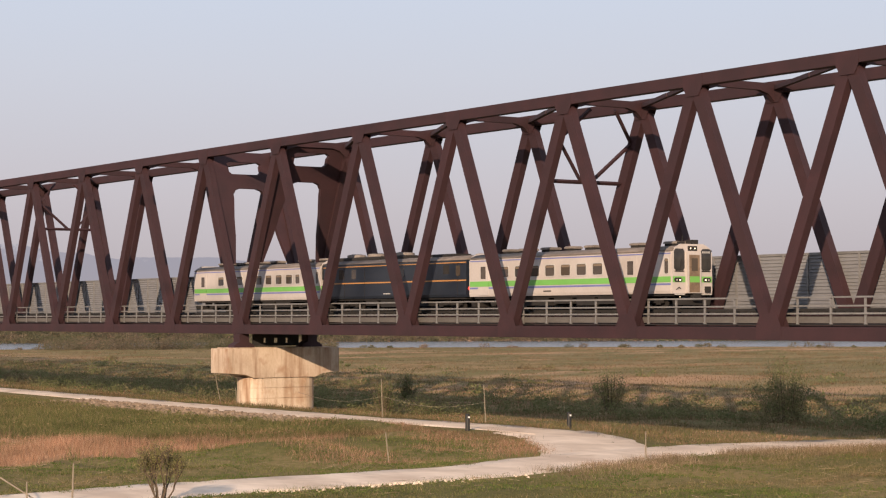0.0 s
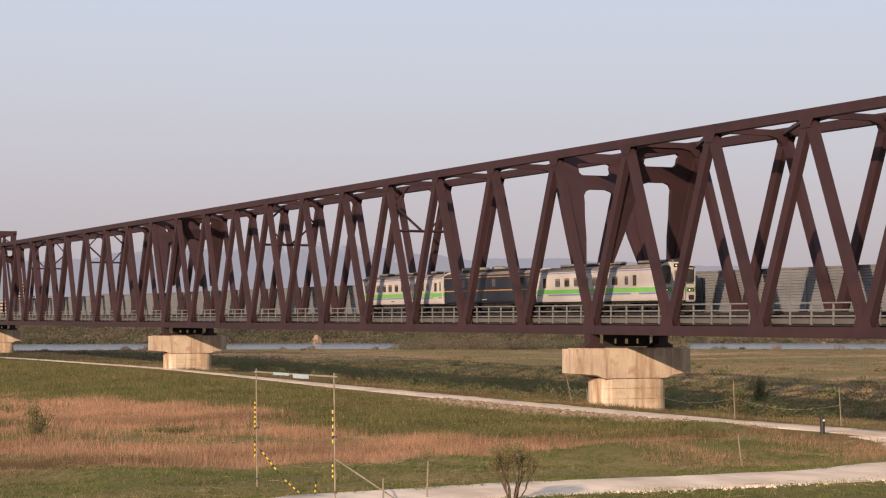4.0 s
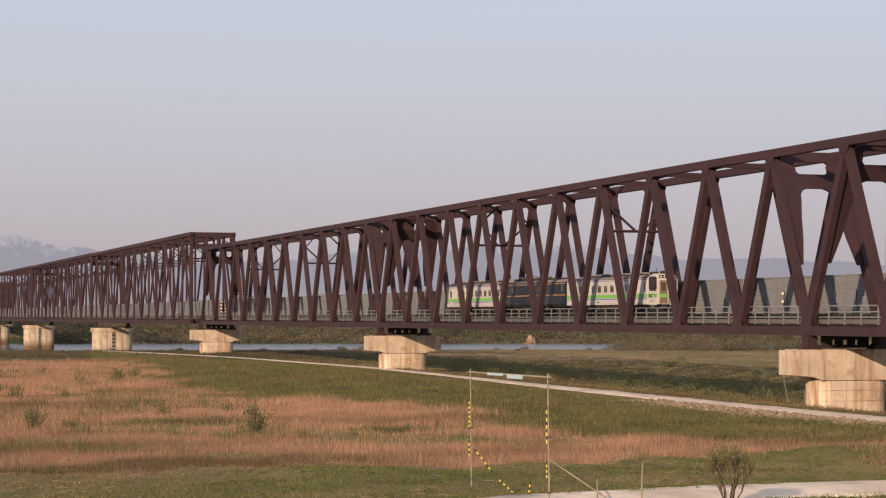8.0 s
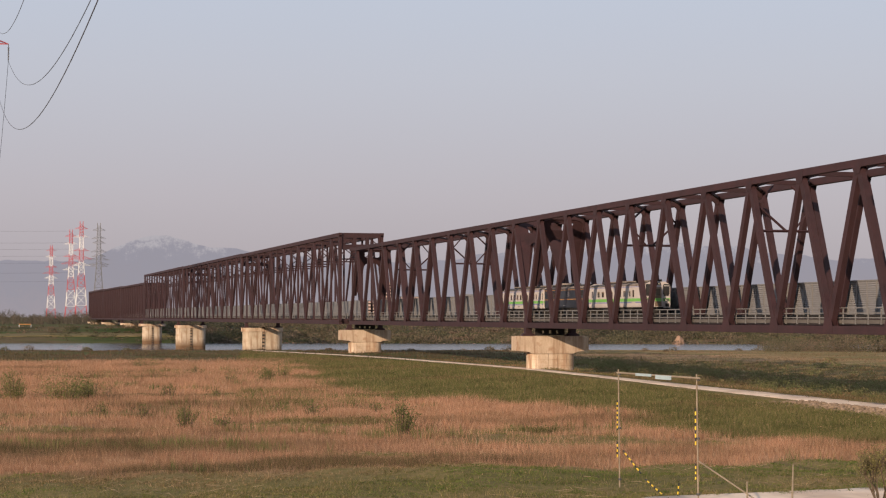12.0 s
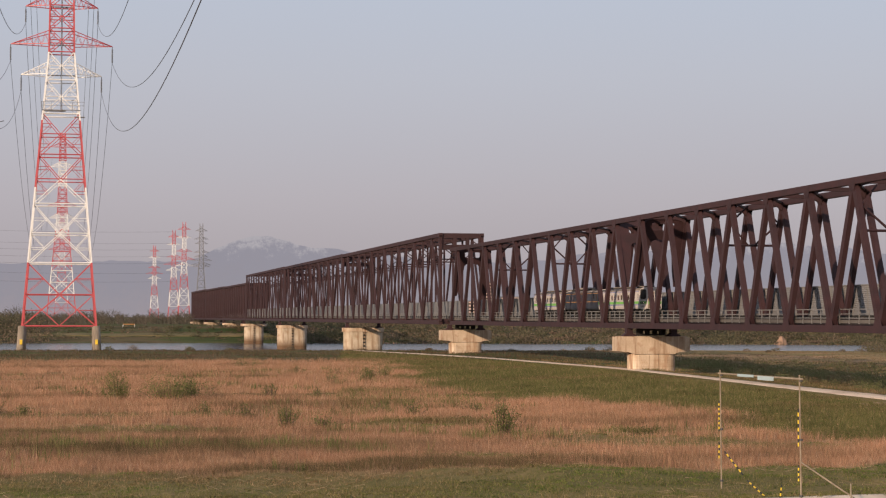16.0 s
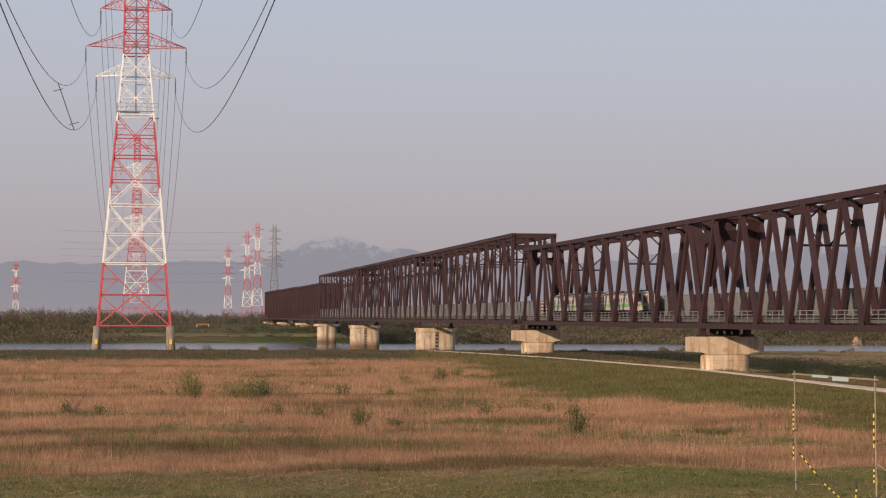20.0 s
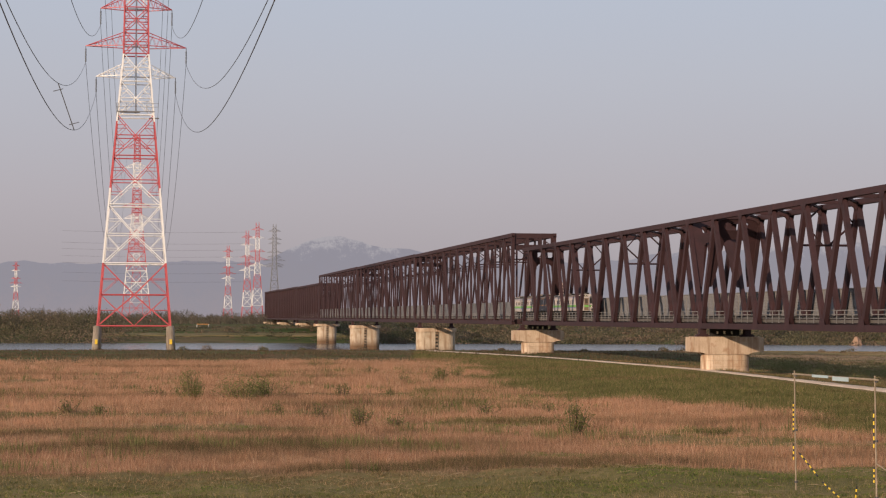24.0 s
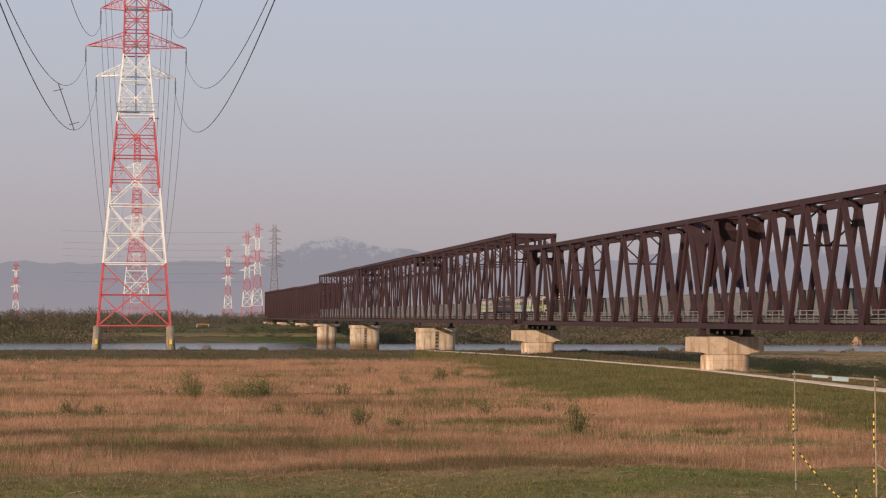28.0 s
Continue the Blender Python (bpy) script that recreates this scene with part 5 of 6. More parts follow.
def meadow():
    x, y = polar_points(150000, -8, 36, 82, 335, 1.25)
    s = reed_share(x, y)
    k = (rng.uniform(0, 1, len(x)) < s) & (far_share(x, y) < .5)
    x, y = x[k][:75000], y[k][:75000]
    h = .50 + .24 * waves(x, y, 30, 21) + .20 * waves(x, y, 4, 25) + .12 * waves(x, y, 1.6, 26) + rng.uniform(-.1, .15, len(x))
    old = rng.uniform(0, 1, len(x)) < (1 - blend(118, 165, np.hypot(x, y) + 22 * waves(x * .5, y, 40, 52))) * (1 - .75 * blend(20, 34, x))
    blades("reed_bed", x[~old], y[~old], h[~old], .42, .022, 11, REED, "dry orange-brown reeds covering the meadow", .75)
    blades("old_reed_bed", x[old], y[old], h[old] * .68, .45, .021, 12, OLDREED, "older brown reeds mixed with green growth", .8)
    x, y = polar_points(130000, -9, 55, 60, 150, 1.2)
    s = reed_share(x, y)
    k = (rng.uniform(0, 1, len(x)) > s) & clear_of_roads(x, y, .2) & ((x < 66) | (y < 79)) & (rng.uniform(0, 1, len(x)) < .75)
    x, y = x[k][:52000], y[k][:52000]
    blades("meadow_grass", x, y, .13 + .09 * waves(x, y, 6, 22) + .05 * rng.normal(0, 1, len(x)), .28, .026, 6, GRASS, "short green spring grass of the meadow", 1.6)
    q = waves(x * .5, y, 5, 27) > -.15
    tufts("meadow_clover", x[q][:26000], y[q][:26000], .07 + .05 * waves(x, y, 3, 28)[q][:26000], .26, .048, 5, CLOVER, "low green clover and herbs in the grass")
    q = (waves(x * .45, y * 1.2, 7, 29) > .22)
    straw("straw_litter", x[q][:2600], y[q][:2600], "dry pale stalks lying in the grass")
    x, y = polar_points(170000, 8, 40, 92, 400, 1.3)
    s = reed_share(x, y)
    k = (rng.uniform(0, 1, len(x)) > s + .05) & clear_of_roads(x, y, .8) & (x < np.interp(y, [90, 130, 259, 332, 420], [62.5, 64.5, 73, 70, 62])) & (y > np.interp(x, [0, 30, 52, 60, 75], [150, 120, 99, 97, 97]))
    x, y = x[k][:48000], y[k][:48000]
    blades("tall_herbs", x, y, (.42 + .25 * waves(x, y, 14, 23) + .1 * rng.normal(0, 1, len(x))) * np.clip((off_line(x, y, ROAD_B) - 2) / 7, .12, 1), .4, .034, 8, HERB, "tall green herbs beside the gravel track", 1.0)
    tufts("herb_leaves", x, y, (.30 + .22 * waves(x, y, 8, 23) + .16 * waves(x, y, 2.5, 33) + .05 * rng.normal(0, 1, len(x))) * np.clip((off_line(x, y, ROAD_B) - 2) / 7, .12, 1), .42, .065, 4, HERB, "leafy green herbs beside the gravel track")
    # verge beyond the track and under the bridge
    x, y = polar_points(90000, 8, 58, 95, 330, 1.3)
    k = clear_of_roads(x, y, .3) & (x > np.interp(y, [60, 130, 259, 332], [70, 70, 75, 74])) & (x < 135)
    x, y = x[k][:34000], y[k][:34000]
    h = .25 + .15 * waves(x, y, 10, 24) + .06 * rng.normal(0, 1, len(x))
    q = rng.uniform(0, 1, len(x)) < .55
    blades("verge_reeds", x[q], y[q], h[q] * .9, .5, .022, 9, OLDREED, "dry reeds on the verge under the bridge", .9)
    blades("verge_grass", x[~q], y[~q], h[~q], .5, .03, 9, HERB, "green verge grass under the bridge", 1.0)


def dead_growth():
    """Dry weeds on the spit between the tracks, on the stony shoulder and along the near verge."""
    n = 9000
    x, y = rng.uniform(44, 67, n), rng.uniform(78, 112, n)
    k = clear_of_roads(x, y, .1) & (x > 42 + (104 - y) * .25) & (waves(x, y, 7, 62) > .05) & (x + y * .3 < 66 + 31)
    x, y = x[k][:2600], y[k][:2600]
    blades("dead_weeds", x, y, .30 + .16 * waves(x, y, 4, 63) + .05 * rng.normal(0, 1, len(x)), .4, .022, 9, OLDREED, "dry brown weeds between the tracks", 1.0)
    x = rng.uniform(52, 96, n)
    mid = np.interp(x, [q[0] for q in ROAD_A], [q[1] for q in ROAD_A])
    y = mid - 2.6 - np.abs(rng.normal(0, 1.5, n))
    k = clear_of_roads(x, y, .0) & (waves(x, y, 5, 64) > -.2)
    x, y = x[k][:3200], y[k][:3200]
    blades("verge_stalks", x, y, .30 + .14 * waves(x, y, 5, 65) + .06 * rng.normal(0, 1, len(x)), .35, .02, 6, STRAW, "dead grass stalks along the track", .8)


def far_meadow():
    """Rank grass between the reeds and the river, and green shoots among the reeds."""
    x, y = polar_points(90000, -9, 58, 135, 555, 1.3)
    k = (rng.uniform(0, 1, len(x)) < .9 * far_share(x, y)) & (off_line(x, y, ROAD_B) > 2.5) & ((x > 98) | (y > 290))
    x, y = x[k][:46000], y[k][:46000]
    h = .26 + .14 * waves(x * .4, y, 30, 41) + .05 * rng.normal(0, 1, len(x))
    q = rng.uniform(0, 1, len(x)) < rank_share(x, y)
    blades("bank_grass", x[~q], y[~q], h[~q] * .65, 1.3, .045, 8, RANK, "rank brown grass above the river bank", .6)
    blades("dark_bank_grass", x[q], y[q], h[q] * 1.2, 1.2, .06, 7, DARKRANK, "dark rank growth along the river bank", .6)
    x, y = polar_points(16000, -8, 30, 88, 260, 1.2)
    k = (reed_share(x, y) > .3) & (waves(x * .6, y, 18, 42) > .35)
    x, y = x[k][:4200], y[k][:4200]
    blades("green_shoots", x, y, .45 + .5 * rng.uniform(0, 1, len(x)) ** 2, .18, .05, 9, SHRUB, "green shoots scattered among dry reeds", .5)


def leaf_cloud(centres, radii, per, size):
    """Small two-sided leaves scattered through ellipsoids."""
    C, R = np.repeat(centres, per, 0), np.repeat(radii, per, 0)
    m = len(C)
    d = rng.normal(0, 1, (m, 3))
    d /= np.linalg.norm(d, axis=1)[:, None]
    P = C + d * R * (rng.uniform(.15, 1, m) ** .45)[:, None]
    u = rng.normal(0, 1, (m, 3))
    u /= np.linalg.norm(u, axis=1)[:, None]
    v = np.cross(u, rng.normal(0, 1, (m, 3)))
    v /= np.linalg.norm(v, axis=1)[:, None]
    s = (size * rng.uniform(.6, 1.4, m))[:, None]
    V = np.stack([P - u * s, P + v * s * .45, P + u * s, P - v * s * .45], 1).reshape(-1, 3)
    return V, np.arange(m * 4).reshape(-1, 4)


def bush(name, label, x, y, h, w, leaves, size=.16, bare=False, material=None):
    """A shrub: forked stems with leaves round their upper twigs."""
    z = float(height(x, y)) - .05
    t = thing(name, label, "shrub", (x, y, z), group="shrubs")
    rnd = random.Random(int(x * 31 + y * 7))
    tips = []
    def grow(wood, p, d, ln, r, lev):
        q = p + d * ln
        wood.tube([p, (p + q) / 2 + Vector((rnd.uniform(-1, 1), rnd.uniform(-1, 1), 0)) * ln * .06, q], [r, r * .8, r * .6], 5)
        tips.append(q)
        if lev == 0:
            return
        for _ in range(3 if lev in (2, 3) else 2):
            nd = (d + Vector((rnd.uniform(-1, 1), rnd.uniform(-1, 1), rnd.uniform(.1, .9))) * (.62 if bare else .5)).normalized()
            grow(wood, q, nd, ln * rnd.uniform(.6, .85), r * (.68 if bare else .6), lev - 1)
    n = 8 if bare else 5
    for k in range(n):
        a = 6.283 * k / n + rnd.uniform(-.4, .4)
        out = w / h * rnd.uniform(.25, .95) if bare else w / h * .55
        d = Vector((math.cos(a) * out, math.sin(a) * out, 1)).normalized()
        stem = Mesh()
        grow(stem, Vector((math.cos(a) * .1, math.sin(a) * .1, 0)), d, h * (.21 if bare else .25), .045 if bare else .06, 5 if bare else 4)
        part("stem", stem, BARK, t)
    T = np.array(tips)
    V, F = leaf_cloud(T, np.full((len(T), 3), h * .07 if bare else h * .13), max(1, leaves // len(T)), size)
    part("foliage", quick_mesh("foliage", V, F, material or LEAF), None, t)
    return t


def wisp_bush(name, label, x, y, h, w, stems, leaves, size, material):
    """A willow clump: many upright wands from one stool, leafy from low down."""
    z = float(height(x, y)) - .05
    t = thing(name, label, "shrub", (x, y, z), group="shrubs")
    rnd = random.Random(int(x * 17 + y * 5))
    C = []
    for k in range(stems):
        a, q = rnd.uniform(0, 6.283), rnd.random() ** .6
        bx, by = math.cos(a) * q * w * .25, math.sin(a) * q * w * .25
        tx, ty = math.cos(a) * q * w * .55 + rnd.uniform(-.15, .15), math.sin(a) * q * w * .55 + rnd.uniform(-.15, .15)
        top = h * (1 - .45 * q * q) * rnd.uniform(.65, 1.05)
        pts = [Vector((bx + (tx - bx) * f ** 1.3, by + (ty - by) * f ** 1.3, top * f)) for f in (0, .35, .7, 1.0)]
        part("stem", Mesh().tube(pts, [.035, .028, .018, .008], 4), BARK, t)
        for f in np.linspace(.18, 1.0, 9):
            C.append((bx + (tx - bx) * f ** 1.3, by + (ty - by) * f ** 1.3, top * f))
    C = np.array(C)
    R = np.full((len(C), 3), .12 * w / max(1, stems / 14) ** .5 + .05 * h)
    V, F = leaf_cloud(C, R, max(2, leaves // len(C)), size)
    part("foliage", quick_mesh("foliage", V, F, material), None, t)
    return t


def scrub():
    """The belt of willow scrub beyond the bridge, and the low green clumps among the reeds."""
    n = 1300
    y = rng.uniform(70, 300, n)
    x = np.interp(y, [70, 97, 117, 131, 175, 237, 300], [99, 96, 92, 84, 84, 86, 92]) + rng.gamma(2.0, 5.0, n)
    h = np.clip(1.05 + .7 * waves(x, y, 20, 31) + rng.normal(0, .4, n), .35, 2.4)
    C = np.stack([x, y, height(x, y) + h * .5], 1)
    R = np.stack([h * .75, h * .75, h * .55], 1)
    V, F = leaf_cloud(C, R, 75, .085)
    tagged(new("willow_scrub", quick_mesh("willow_scrub", V, F, LEAF)), "dark green willow scrub along the bridge", "shrub", kind="stuff")
    n = 90
    y = rng.uniform(75, 300, n)
    x = 100 + rng.uniform(0, 60, n)
    h = rng.uniform(.3, 1.0, n)
    V, F = leaf_cloud(np.stack([x, y, height(x, y) + h * .4], 1), np.stack([h * 1.6, h * 1.6, h * .6], 1), 90, .16)
    tagged(new("field_scrub", quick_mesh("field_scrub", V, F, LEAF)), "low scrub scattered over the field", "shrub", kind="stuff")


def river_bushes():
    """Bushes on the near river bank."""
    n = 420
    a = np.radians(np.concatenate([rng.uniform(22.9, 31.2, 300), rng.uniform(-9, 58, 120)]))
    r = rng.uniform(425, 545, n)
    x, y = r * np.sin(a), r * np.cos(a)
    thick = np.arange(n) < 300
    h = np.where(thick, rng.uniform(1.2, 3.4, n), rng.uniform(.4, 1.3, n)) * (1 + .4 * waves(x, y, 40, 53))
    V, F = leaf_cloud(np.stack([x, y, height(x, y) + h * .45], 1), np.stack([h * 1.1, h * 1.1, h * .6], 1), 200, .16)
    tagged(new("river_bushes", quick_mesh("river_bushes", V, F, FARLEAF)), "green bushes along the near river bank", "shrub", kind="stuff")


DARKRANK = leaf_mat("dark_rank_growth", [(0.0, (0.066, 0.052, 0.032)), (0.5, (0.115, 0.086, 0.052)), (0.85, (0.095, 0.092, 0.042)), (1.0, (0.20, 0.135, 0.082))], patch=[(0.0, (0.085, 0.058, 0.040)), (0.6, (0.135, 0.09, 0.06)), (1.0, (0.20, 0.13, 0.085))], clump=.1)
RANK = leaf_mat("rank_grass", [(0.0, (0.10, 0.082, 0.045)), (0.5, (0.155, 0.12, 0.065)), (0.8, (0.13, 0.122, 0.056)), (1.0, (0.28, 0.19, 0.11))], patch=[(0.0, (0.15, 0.09, 0.055)), (0.6, (0.24, 0.15, 0.09)), (1.0, (0.32, 0.21, 0.125))])
meadow()
dead_growth()
far_meadow()
river_bushes()
scrub()
for a in ((32.6, 66.1, 3.2, 2.6, 3200, .035, True),):
    bush("bare_shrub", "leafless shrub with thin budding twigs beside the track", *a, material=BUD)
for x, y, h, w, n in ((103.0, 106.0, 4.7, 5.2, 7500), (104.0, 127.4, 4.0, 2.4, 2400), (84.0, 131.0, 2.8, 1.6, 1500), (102, 155, 2.8, 1.8, 1500)):
    wisp_bush("willow_bush", "tall green willow bush in spring leaf", x, y, h, w, 30, n, .075, LEAF)
for x, y, h, w, n in ((4.6, 163.9, 2.2, 2.2, 1000), (8.6, 163.4, 2.0, 3.2, 1200), (25.4, 113.6, 2.1, 1.5, 520), (31.6, 206, 1.7, 1.8, 500), (13.9, 123.5, 1.5, 1.0, 220),
                      (16.0, 123.2, 1.3, 1.0, 200), (17.8, 170.8, 1.7, 1.2, 260), (21.7, 170.4, 1.3, 1.2, 240), (-2.5, 140, 1.1, .9, 160), (36, 225, 1.6, 2.6, 700), (28, 240, 1.3, 2.0, 400), (27.2, 203.8, 1.5, 1.4, 250), (15.4, 135, 1.5, 1.0, 200),
                      (12.3, 135.5, 1.3, 1.2, 180), (22.7, 144, 1.1, 1.6, 200), (24.1, 136.5, 1.2, 1.7, 220), (29.6, 141.6, 1.0, 1.6, 200), (1.4, 173, 1.1, 2.0, 220), (-4.6, 143.4, 1.1, 1.8, 200), (9.9, 141.9, 1.2, 1.0, 160), (24.6, 271, 1.5, 4.0, 500), (11.0, 166, 2.0, 3.0, 800)):
    wisp_bush("meadow_bush", "small green bush among dry reeds", x, y, h * (1.1 if n > 480 else .9), w * 1.4, 16, int(n * (2.0 if n > 480 else 1.25)), .07, SHRUB)


def riprap():
    """Loose pale stones along the shoulder of the track."""
    mb = Mesh()
    rnd = random.Random(5)
    base = [(math.cos(a) * (1 if k % 2 else .8), math.sin(a)) for k, a in enumerate([6.283 * i / 7 for i in range(7)])]
    for _ in range(1700):
        y = rnd.uniform(104, 152)
        cx = float(np.interp(y, [92, 97, 103, 113, 129, 151], [70.6, 71.0, 70.8, 70.0, 69.8, 70.3])) - 2.1 - abs(rnd.gauss(0, 2.4))
        s = rnd.uniform(.07, .24)
        z = float(height(cx, y))
        rot = rnd.uniform(0, 6.28)
        low, top = [], []
        for bx, by in base:
            q = rnd.uniform(.75, 1.15) * s
            X, Y = bx * q * 1.4, by * q
            X, Y = X * math.cos(rot) - Y * math.sin(rot), X * math.sin(rot) + Y * math.cos(rot)
            low.append((cx + X, y + Y, z - .05))
            top.append((cx + X * .6, y + Y * .6, z + s * rnd.uniform(.25, .8)))
        mb.add(low + top, [(i, (i + 1) % 7, 7 + (i + 1) % 7, 7 + i) for i in range(7)] + [tuple(range(7, 14))])
    tagged(part("riprap", mb, STONE, None), "pale broken stones along the track shoulder", "stones", kind="stuff")


STONE = mat("broken_stone", (0.30, 0.225, 0.165), (0.15, 0.11, 0.078), 0.8, 0.95, 0, 0.4, 8)
riprap()


def pebbles():
    """Pale stones scattered on the verge of the nearer track."""
    rnd = random.Random(9)
    mb = Mesh()
    for _ in range(80):
        x = rnd.uniform(38, 52)
        y = float(np.interp(x, [36.7, 45.5, 51.5], [70.8, 71.0, 71.5])) - 2.9 - abs(rnd.gauss(0, .5))
        s = rnd.uniform(.03, .09)
        z = float(height(x, y))
        a = rnd.uniform(0, 6.28)
        ring = [(x + s * math.cos(a + k * 1.2566) * rnd.uniform(.8, 1.3), y + s * math.sin(a + k * 1.2566), z) for k in range(5)]
        top = [(x + (p - x) * .5, y + (q - y) * .5, z + s) for p, q, _ in ring]
        mb.add(ring + top, [(k, (k + 1) % 5, 5 + (k + 1) % 5, 5 + k) for k in range(5)] + [(5, 6, 7, 8, 9)])
    tagged(part("pebbles", mb, GRAVEL, None), "pale loose stones on the track verge", "stones", kind="stuff")


pebbles()


def goal_frame():
    g = thing("goal_frame", "small orange and white frame on the far levee", "frame", (29.5, 898.0, float(height(29.5, 898.0))))
    part("crossbar", Mesh().box(-2.6, -.15, .9, 2.6, .15, 1.25), ORANGE, g)
    for x in (-2.6, 2.6):
        part("upright", Mesh().box(x - .12, -.15, -.3, x + .12, .15, .9), WHITE, g)


goal_frame()


def track_signal():
    s = thing("trackside_signal", "slim trackside post with two amber lamps", "signal", (XF + .42, 154.2, 6.45))
    part("post", Mesh().box(-.05, -.05, 0, .05, .05, 2.9), GREYP, s)
    for z in (1.92, 2.62):
        part("amber_lamp", Mesh().tube([(-.06, -.05, z), (-.12, -.12, z)], .09, 10), AMBER, s)


AMBER = glow("amber_lamp", (1.0, 0.55, 0.15), 0.8)
track_signal()


# ---- far bank, town and mountains ----
def twig_trees(name, a0, a1, r0, r1, n, lo, hi, label, seed):
    """A belt of bare trees: trunks and many thin upward twigs, thicker and thinner by stretches."""
    a = np.radians(rng.uniform(a0, a1, n))
    r = rng.uniform(r0, r1, n)
    x, y = r * np.sin(a), r * np.cos(a)
    h = rng.uniform(lo, hi, n) * np.clip(1 + .45 * waves(x, y, 90, seed) + .25 * waves(x, y, 25, seed + 1), .35, 1.6)
    z = height(x, y)
    def triangles(A, C, w):
        B = A + np.stack([w, w * 0, w * .3], 1)
        return np.stack([A, B, C], 1).reshape(-1, 3)
    per = 60
    X, Y, Z, H = (np.repeat(v, per) for v in (x, y, z, h))
    m = len(X)
    d = rng.normal(0, 1, (m, 3))
    d *= (rng.uniform(.1, 1, m) ** .5 / np.linalg.norm(d, axis=1))[:, None]
    tip = np.stack([X + d[:, 0] * H * .55, Y + d[:, 1] * H * .55, Z + H * (.50 + .48 * d[:, 2])], 1)
    foot = np.stack([X + d[:, 0] * H * .25, Y + d[:, 1] * H * .25, np.maximum(tip[:, 2] - H * rng.uniform(.0, .28, m), Z)], 1)
    V = np.concatenate([triangles(np.stack([x, y, z - .3], 1), np.stack([x, y, z + h * .8], 1), np.full(n, .5)), triangles(foot, tip, .26 * rng.uniform(.6, 1.3, m))])
    tagged(new(name, quick_mesh(name, V, np.arange(len(V)).reshape(-1, 3), FARWOOD)), label, "trees", kind="stuff")


def far_bank():
    n = 5600
    left = rng.uniform(0, 1, n) < .18
    a = np.radians(np.where(left, rng.uniform(-12, -.6, n), rng.uniform(6, 50, n)))
    r = np.where(left, rng.uniform(826, 930, n), 828 + rng.gamma(1.2, 45, n))
    x, y = r * np.sin(a), r * np.cos(a)
    h = np.where(left, rng.uniform(2.5, 7.5, n), rng.uniform(1.6, 4.6, n)) * np.clip(1 + .5 * waves(x, y, 60, 54) + .3 * waves(x, y, 18, 55), .3, 1.7)
    V, F = leaf_cloud(np.stack([x, y, height(x, y) + h * .42], 1), np.stack([h * 1.1, h * 1.1, h * .62], 1), 60, .40)
    tagged(new("bank_scrub", quick_mesh("bank_scrub", V, F, FARLEAF)), "grey-green scrub on the far river bank", "shrub", kind="stuff")
    twig_trees("bank_trees", -12, -.9, 870, 1000, 260, 6, 10.5, "bare spring trees on the far river bank", 56)
    twig_trees("far_wood", -12, 58, 1080, 1500, 3600, 4.5, 8.5, "distant bare spring trees along the plain", 58)
    n = 500
    a, r = np.radians(rng.uniform(-1, 7, n)), rng.uniform(826, 900, n)
    x, y = r * np.sin(a), r * np.cos(a)
    h = rng.uniform(.3, 1.3, n) * np.clip(.6 + waves(x, y, 30, 57), .1, 1.6)
    V, F = leaf_cloud(np.stack([x, y, height(x, y) + h * .4], 1), np.stack([h * 2.2, h * 2.2, h * .6], 1), 40, .3)
    tagged(new("levee_scrub", quick_mesh("levee_scrub", V, F, FARLEAF)), "low scrub on the green slope of the levee", "shrub", kind="stuff")
    # broken stone and bare earth at the water's edge
    rnd = random.Random(15)
    mb = Mesh()
    for _ in range(800):
        t, q = radians(rnd.uniform(9, 46)), rnd.uniform(822, 836)
        cx, cy, k = q * math.sin(t), q * math.cos(t), rnd.uniform(.5, 1.5)
        cz = float(height(cx, cy))
        ring = [(cx + k * math.cos(v * 1.2566 + t * 90) * rnd.uniform(.8, 1.5), cy + k * math.sin(v * 1.2566 + t * 90), cz - .3) for v in range(5)]
        top = [(cx + (p - cx) * .55, cy + (w - cy) * .55, cz + k * rnd.uniform(.5, .9)) for p, w, _ in ring]
        mb.add(ring + top, [(v, (v + 1) % 5, 5 + (v + 1) % 5, 5 + v) for v in range(5)] + [(5, 6, 7, 8, 9)])
    tagged(part("bank_stones", mb, EARTH, None), "reddish broken stones along the far waterline", "stones", kind="stuff")
    t, q = radians(20.6), 832
    cx, cy = q * math.sin(t), q * math.cos(t)
    m = thing("earth_mound", "pale reddish heap of bare earth on the far bank", "mound", (cx, cy, float(height(cx, cy)) - .3))
    rings = [[(w * math.cos(k * .5236) * rnd.uniform(.8, 1.2), w * math.sin(k * .5236) * rnd.uniform(.8, 1.2), z) for k in range(12)] for w, z in ((3.4, 0), (2.6, 1.6), (1.7, 3.2), (.6, 4.8))]
    mb = Mesh().add([p for g in rings for p in g], [(g * 12 + k, g * 12 + (k + 1) % 12, g * 12 + 12 + (k + 1) % 12, g * 12 + 12 + k) for g in range(3) for k in range(12)] + [tuple(range(36, 48))])
    part("soil", mb, EARTH, m)


EARTH = mat("reddish_bank_earth", (0.36, 0.235, 0.165), (0.19, 0.125, 0.09), 0.12, 0.95, 0, 0.5, 1.2, rnd=0.1)


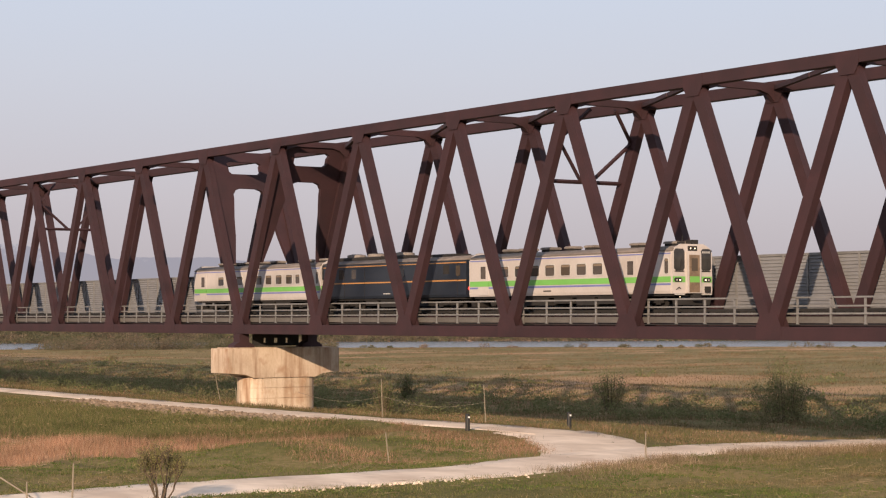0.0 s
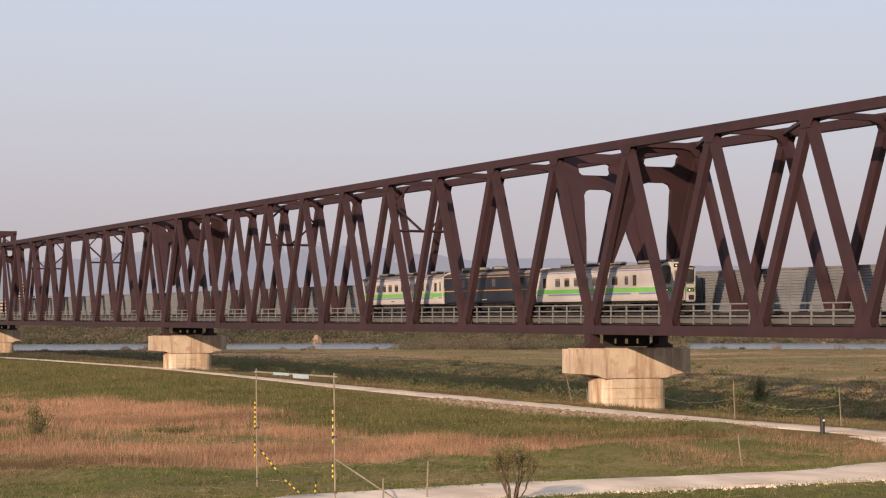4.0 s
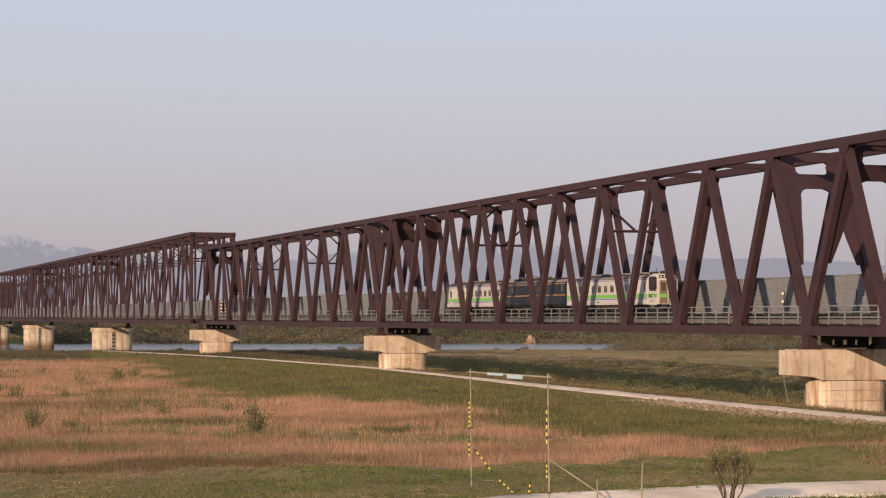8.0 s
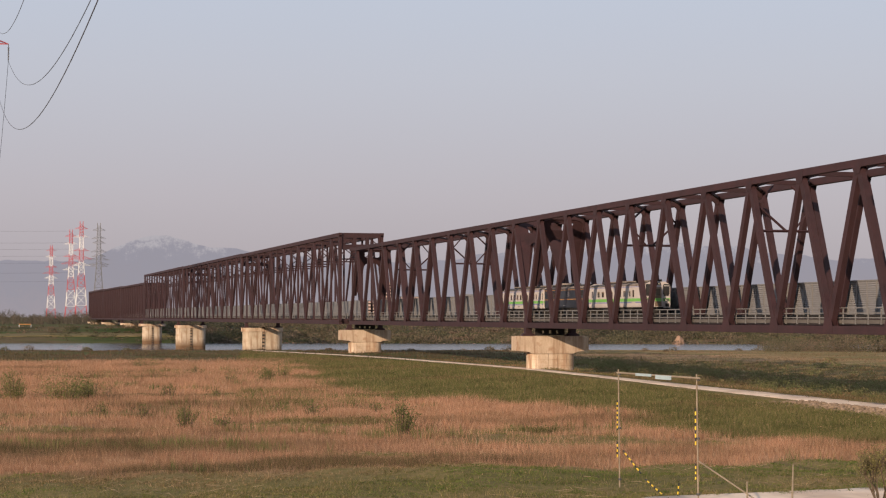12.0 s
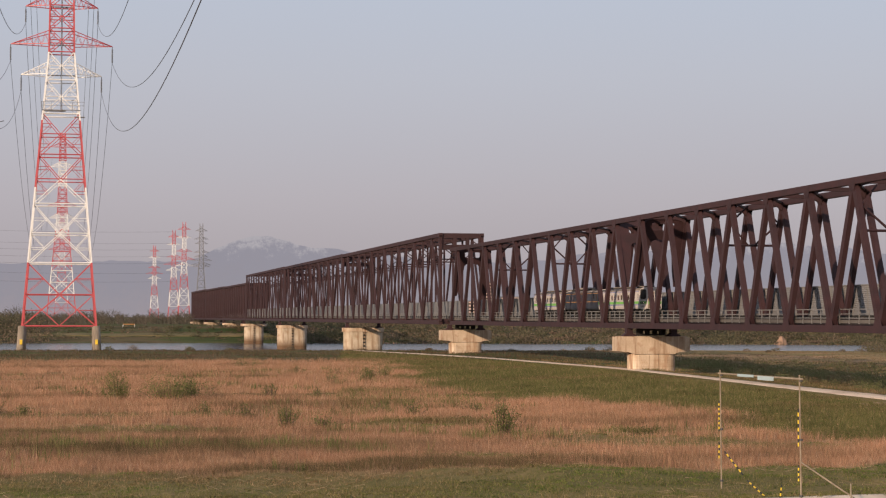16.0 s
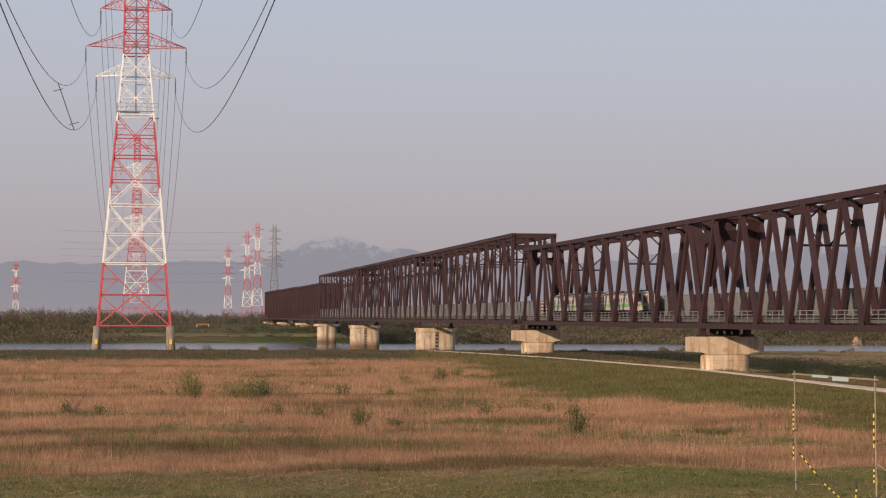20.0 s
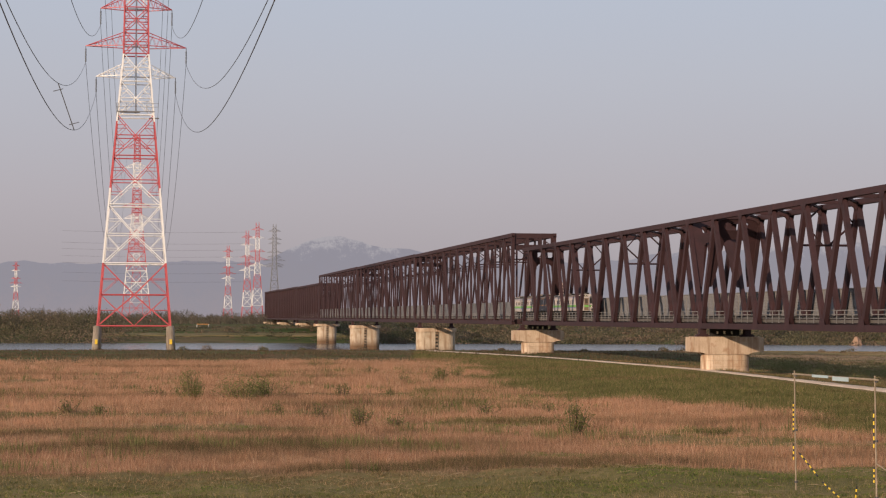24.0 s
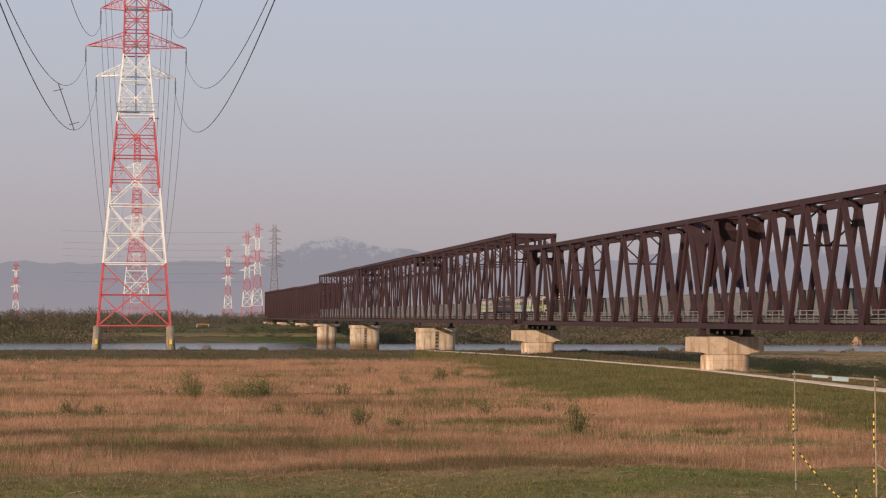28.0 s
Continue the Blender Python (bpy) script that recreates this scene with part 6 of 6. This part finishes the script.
def levee_path():
    """A line of straw along the foot of the levee."""
    mb = Mesh()
    for k in range(180):
        a0, a1 = radians(-1.5 + .25 * k), radians(-1.5 + .25 * (k + 1))
        q = []
        for a, r in ((a0, 861), (a1, 861), (a1, 868), (a0, 868)):
            r += 2.5 * noise.noise(Vector((a * 60, 1, 0)))
            x, y = r * math.sin(a), r * math.cos(a)
            q.append((x, y, float(height(x, y)) + .35))
        mb.add(q + [(x, y, z - .6) for x, y, z in q], [(0, 1, 2, 3), (0, 4, 5, 1), (2, 6, 7, 3)])
    tagged(part("levee_path", mb, PATH, None), "line of dry straw along the far levee", "ground", kind="structure")


PATH = mat("straw_line", (0.19, 0.15, 0.088), (0.09, 0.088, 0.04), 0.06, 0.95)
levee_path()


def town():
    rnd = random.Random(3)
    for k in range(26):
        a = radians(rnd.uniform(10.8, 16.5) if k < 20 else rnd.uniform(20, 45))
        r = rnd.uniform(2300, 2700)
        w, h = (rnd.uniform(10, 26), rnd.uniform(15, 29)) if k else (13, 46)
        b = thing("apartment_block", "distant pale pinkish apartment block", "building", (r * math.sin(a), r * math.cos(a), 5.0), group="town blocks")
        part("wall", Mesh().box(-w / 2, -6, 0, w / 2, 6, h), WALLP, b)
        part("roof", Mesh().box(-w / 2 - .5, -6.5, h, w / 2 + .5, 6.5, h + 1.2), GREYP, b)
        for f in range(int(h // 4)):
            part("glazing", Mesh().box(-w / 2 + 1.5, -6.3, 1.5 + f * 4, w / 2 - 1.5, -6.0, 3.2 + f * 4), GLASS, b)


def mountain_material():
    m = bpy.data.materials.new("glowing_haze_backdrop")
    m.use_nodes = True
    nt = m.node_tree
    nt.nodes.clear()
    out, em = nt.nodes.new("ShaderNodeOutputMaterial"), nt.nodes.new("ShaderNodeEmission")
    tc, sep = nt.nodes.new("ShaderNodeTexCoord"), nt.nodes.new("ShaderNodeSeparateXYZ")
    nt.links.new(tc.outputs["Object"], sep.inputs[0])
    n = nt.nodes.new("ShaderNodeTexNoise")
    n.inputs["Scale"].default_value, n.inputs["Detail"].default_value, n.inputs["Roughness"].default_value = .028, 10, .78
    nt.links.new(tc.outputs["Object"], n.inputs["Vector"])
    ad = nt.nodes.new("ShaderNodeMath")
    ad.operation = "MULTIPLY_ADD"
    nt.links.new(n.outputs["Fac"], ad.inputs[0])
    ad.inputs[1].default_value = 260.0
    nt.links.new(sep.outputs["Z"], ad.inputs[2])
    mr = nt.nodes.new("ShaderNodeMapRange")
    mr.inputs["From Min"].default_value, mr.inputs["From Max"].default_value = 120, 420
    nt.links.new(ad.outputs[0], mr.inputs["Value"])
    # distance haze is put into these colours; the emission makes the range glow
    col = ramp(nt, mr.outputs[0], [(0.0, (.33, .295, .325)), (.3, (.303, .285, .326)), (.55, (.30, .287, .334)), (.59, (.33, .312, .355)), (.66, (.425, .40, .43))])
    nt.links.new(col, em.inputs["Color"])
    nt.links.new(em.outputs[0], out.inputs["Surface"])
    return m


def mountains():
    mb = Mesh()
    N = 700
    for k in range(N + 1):
        a = -14 + 75 * k / N
        ridge = .0275 + .0045 * noise.noise(Vector((a * .22, 3, 0))) + .0018 * noise.noise(Vector((a * 1.1, 7, 0))) + .0007 * noise.noise(Vector((a * 4, 9, 0)))
        ridge += .009 * math.exp(-((a - 5.0) / .9) ** 2) + .009 * math.exp(-((a - 6.2) / 1.2) ** 2) + .004 * math.exp(-((a - 7.5) / 2.0) ** 2) + .003 * math.exp(-((a - 8.5) / 1.5) ** 2) + .004 * math.exp(-((a - 26) / 5) ** 2) + .0095 * math.exp(-((a - 19.5) / 5.0) ** 2)
        ridge *= .9 + .1 * math.cos(a * .05)
        r = 4600
        x, y = r * math.sin(radians(a)), r * math.cos(radians(a))
        for q in range(6):
            mb.v.append((x * (1 + .002 * q), y * (1 + .002 * q), -60 + (7 + ridge * r + 60) * q / 5))
    for k in range(N):
        for q in range(5):
            mb.f.append((k * 6 + q, (k + 1) * 6 + q, (k + 1) * 6 + q + 1, k * 6 + q + 1))
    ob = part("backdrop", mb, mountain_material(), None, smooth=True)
    tagged(ob, "blue-grey mountain range backdrop with haze put into its glowing colour and patches of snow", "mountains", kind="structure")


WALLP = mat("pinkish_facade", (0.50, 0.36, 0.33), (0.42, 0.33, 0.31), .05, .8)
far_bank()
town()
mountains()


def motions():
    for c, y0 in cars:
        walk(c, [(s, pose(XC, y0 + d, RAIL)) for s, d in ((0.0, 0.0), (4.0, 41.7), (12.0, 126.3), (20.0, 210.6), (28.0, 291.3))])


motions()
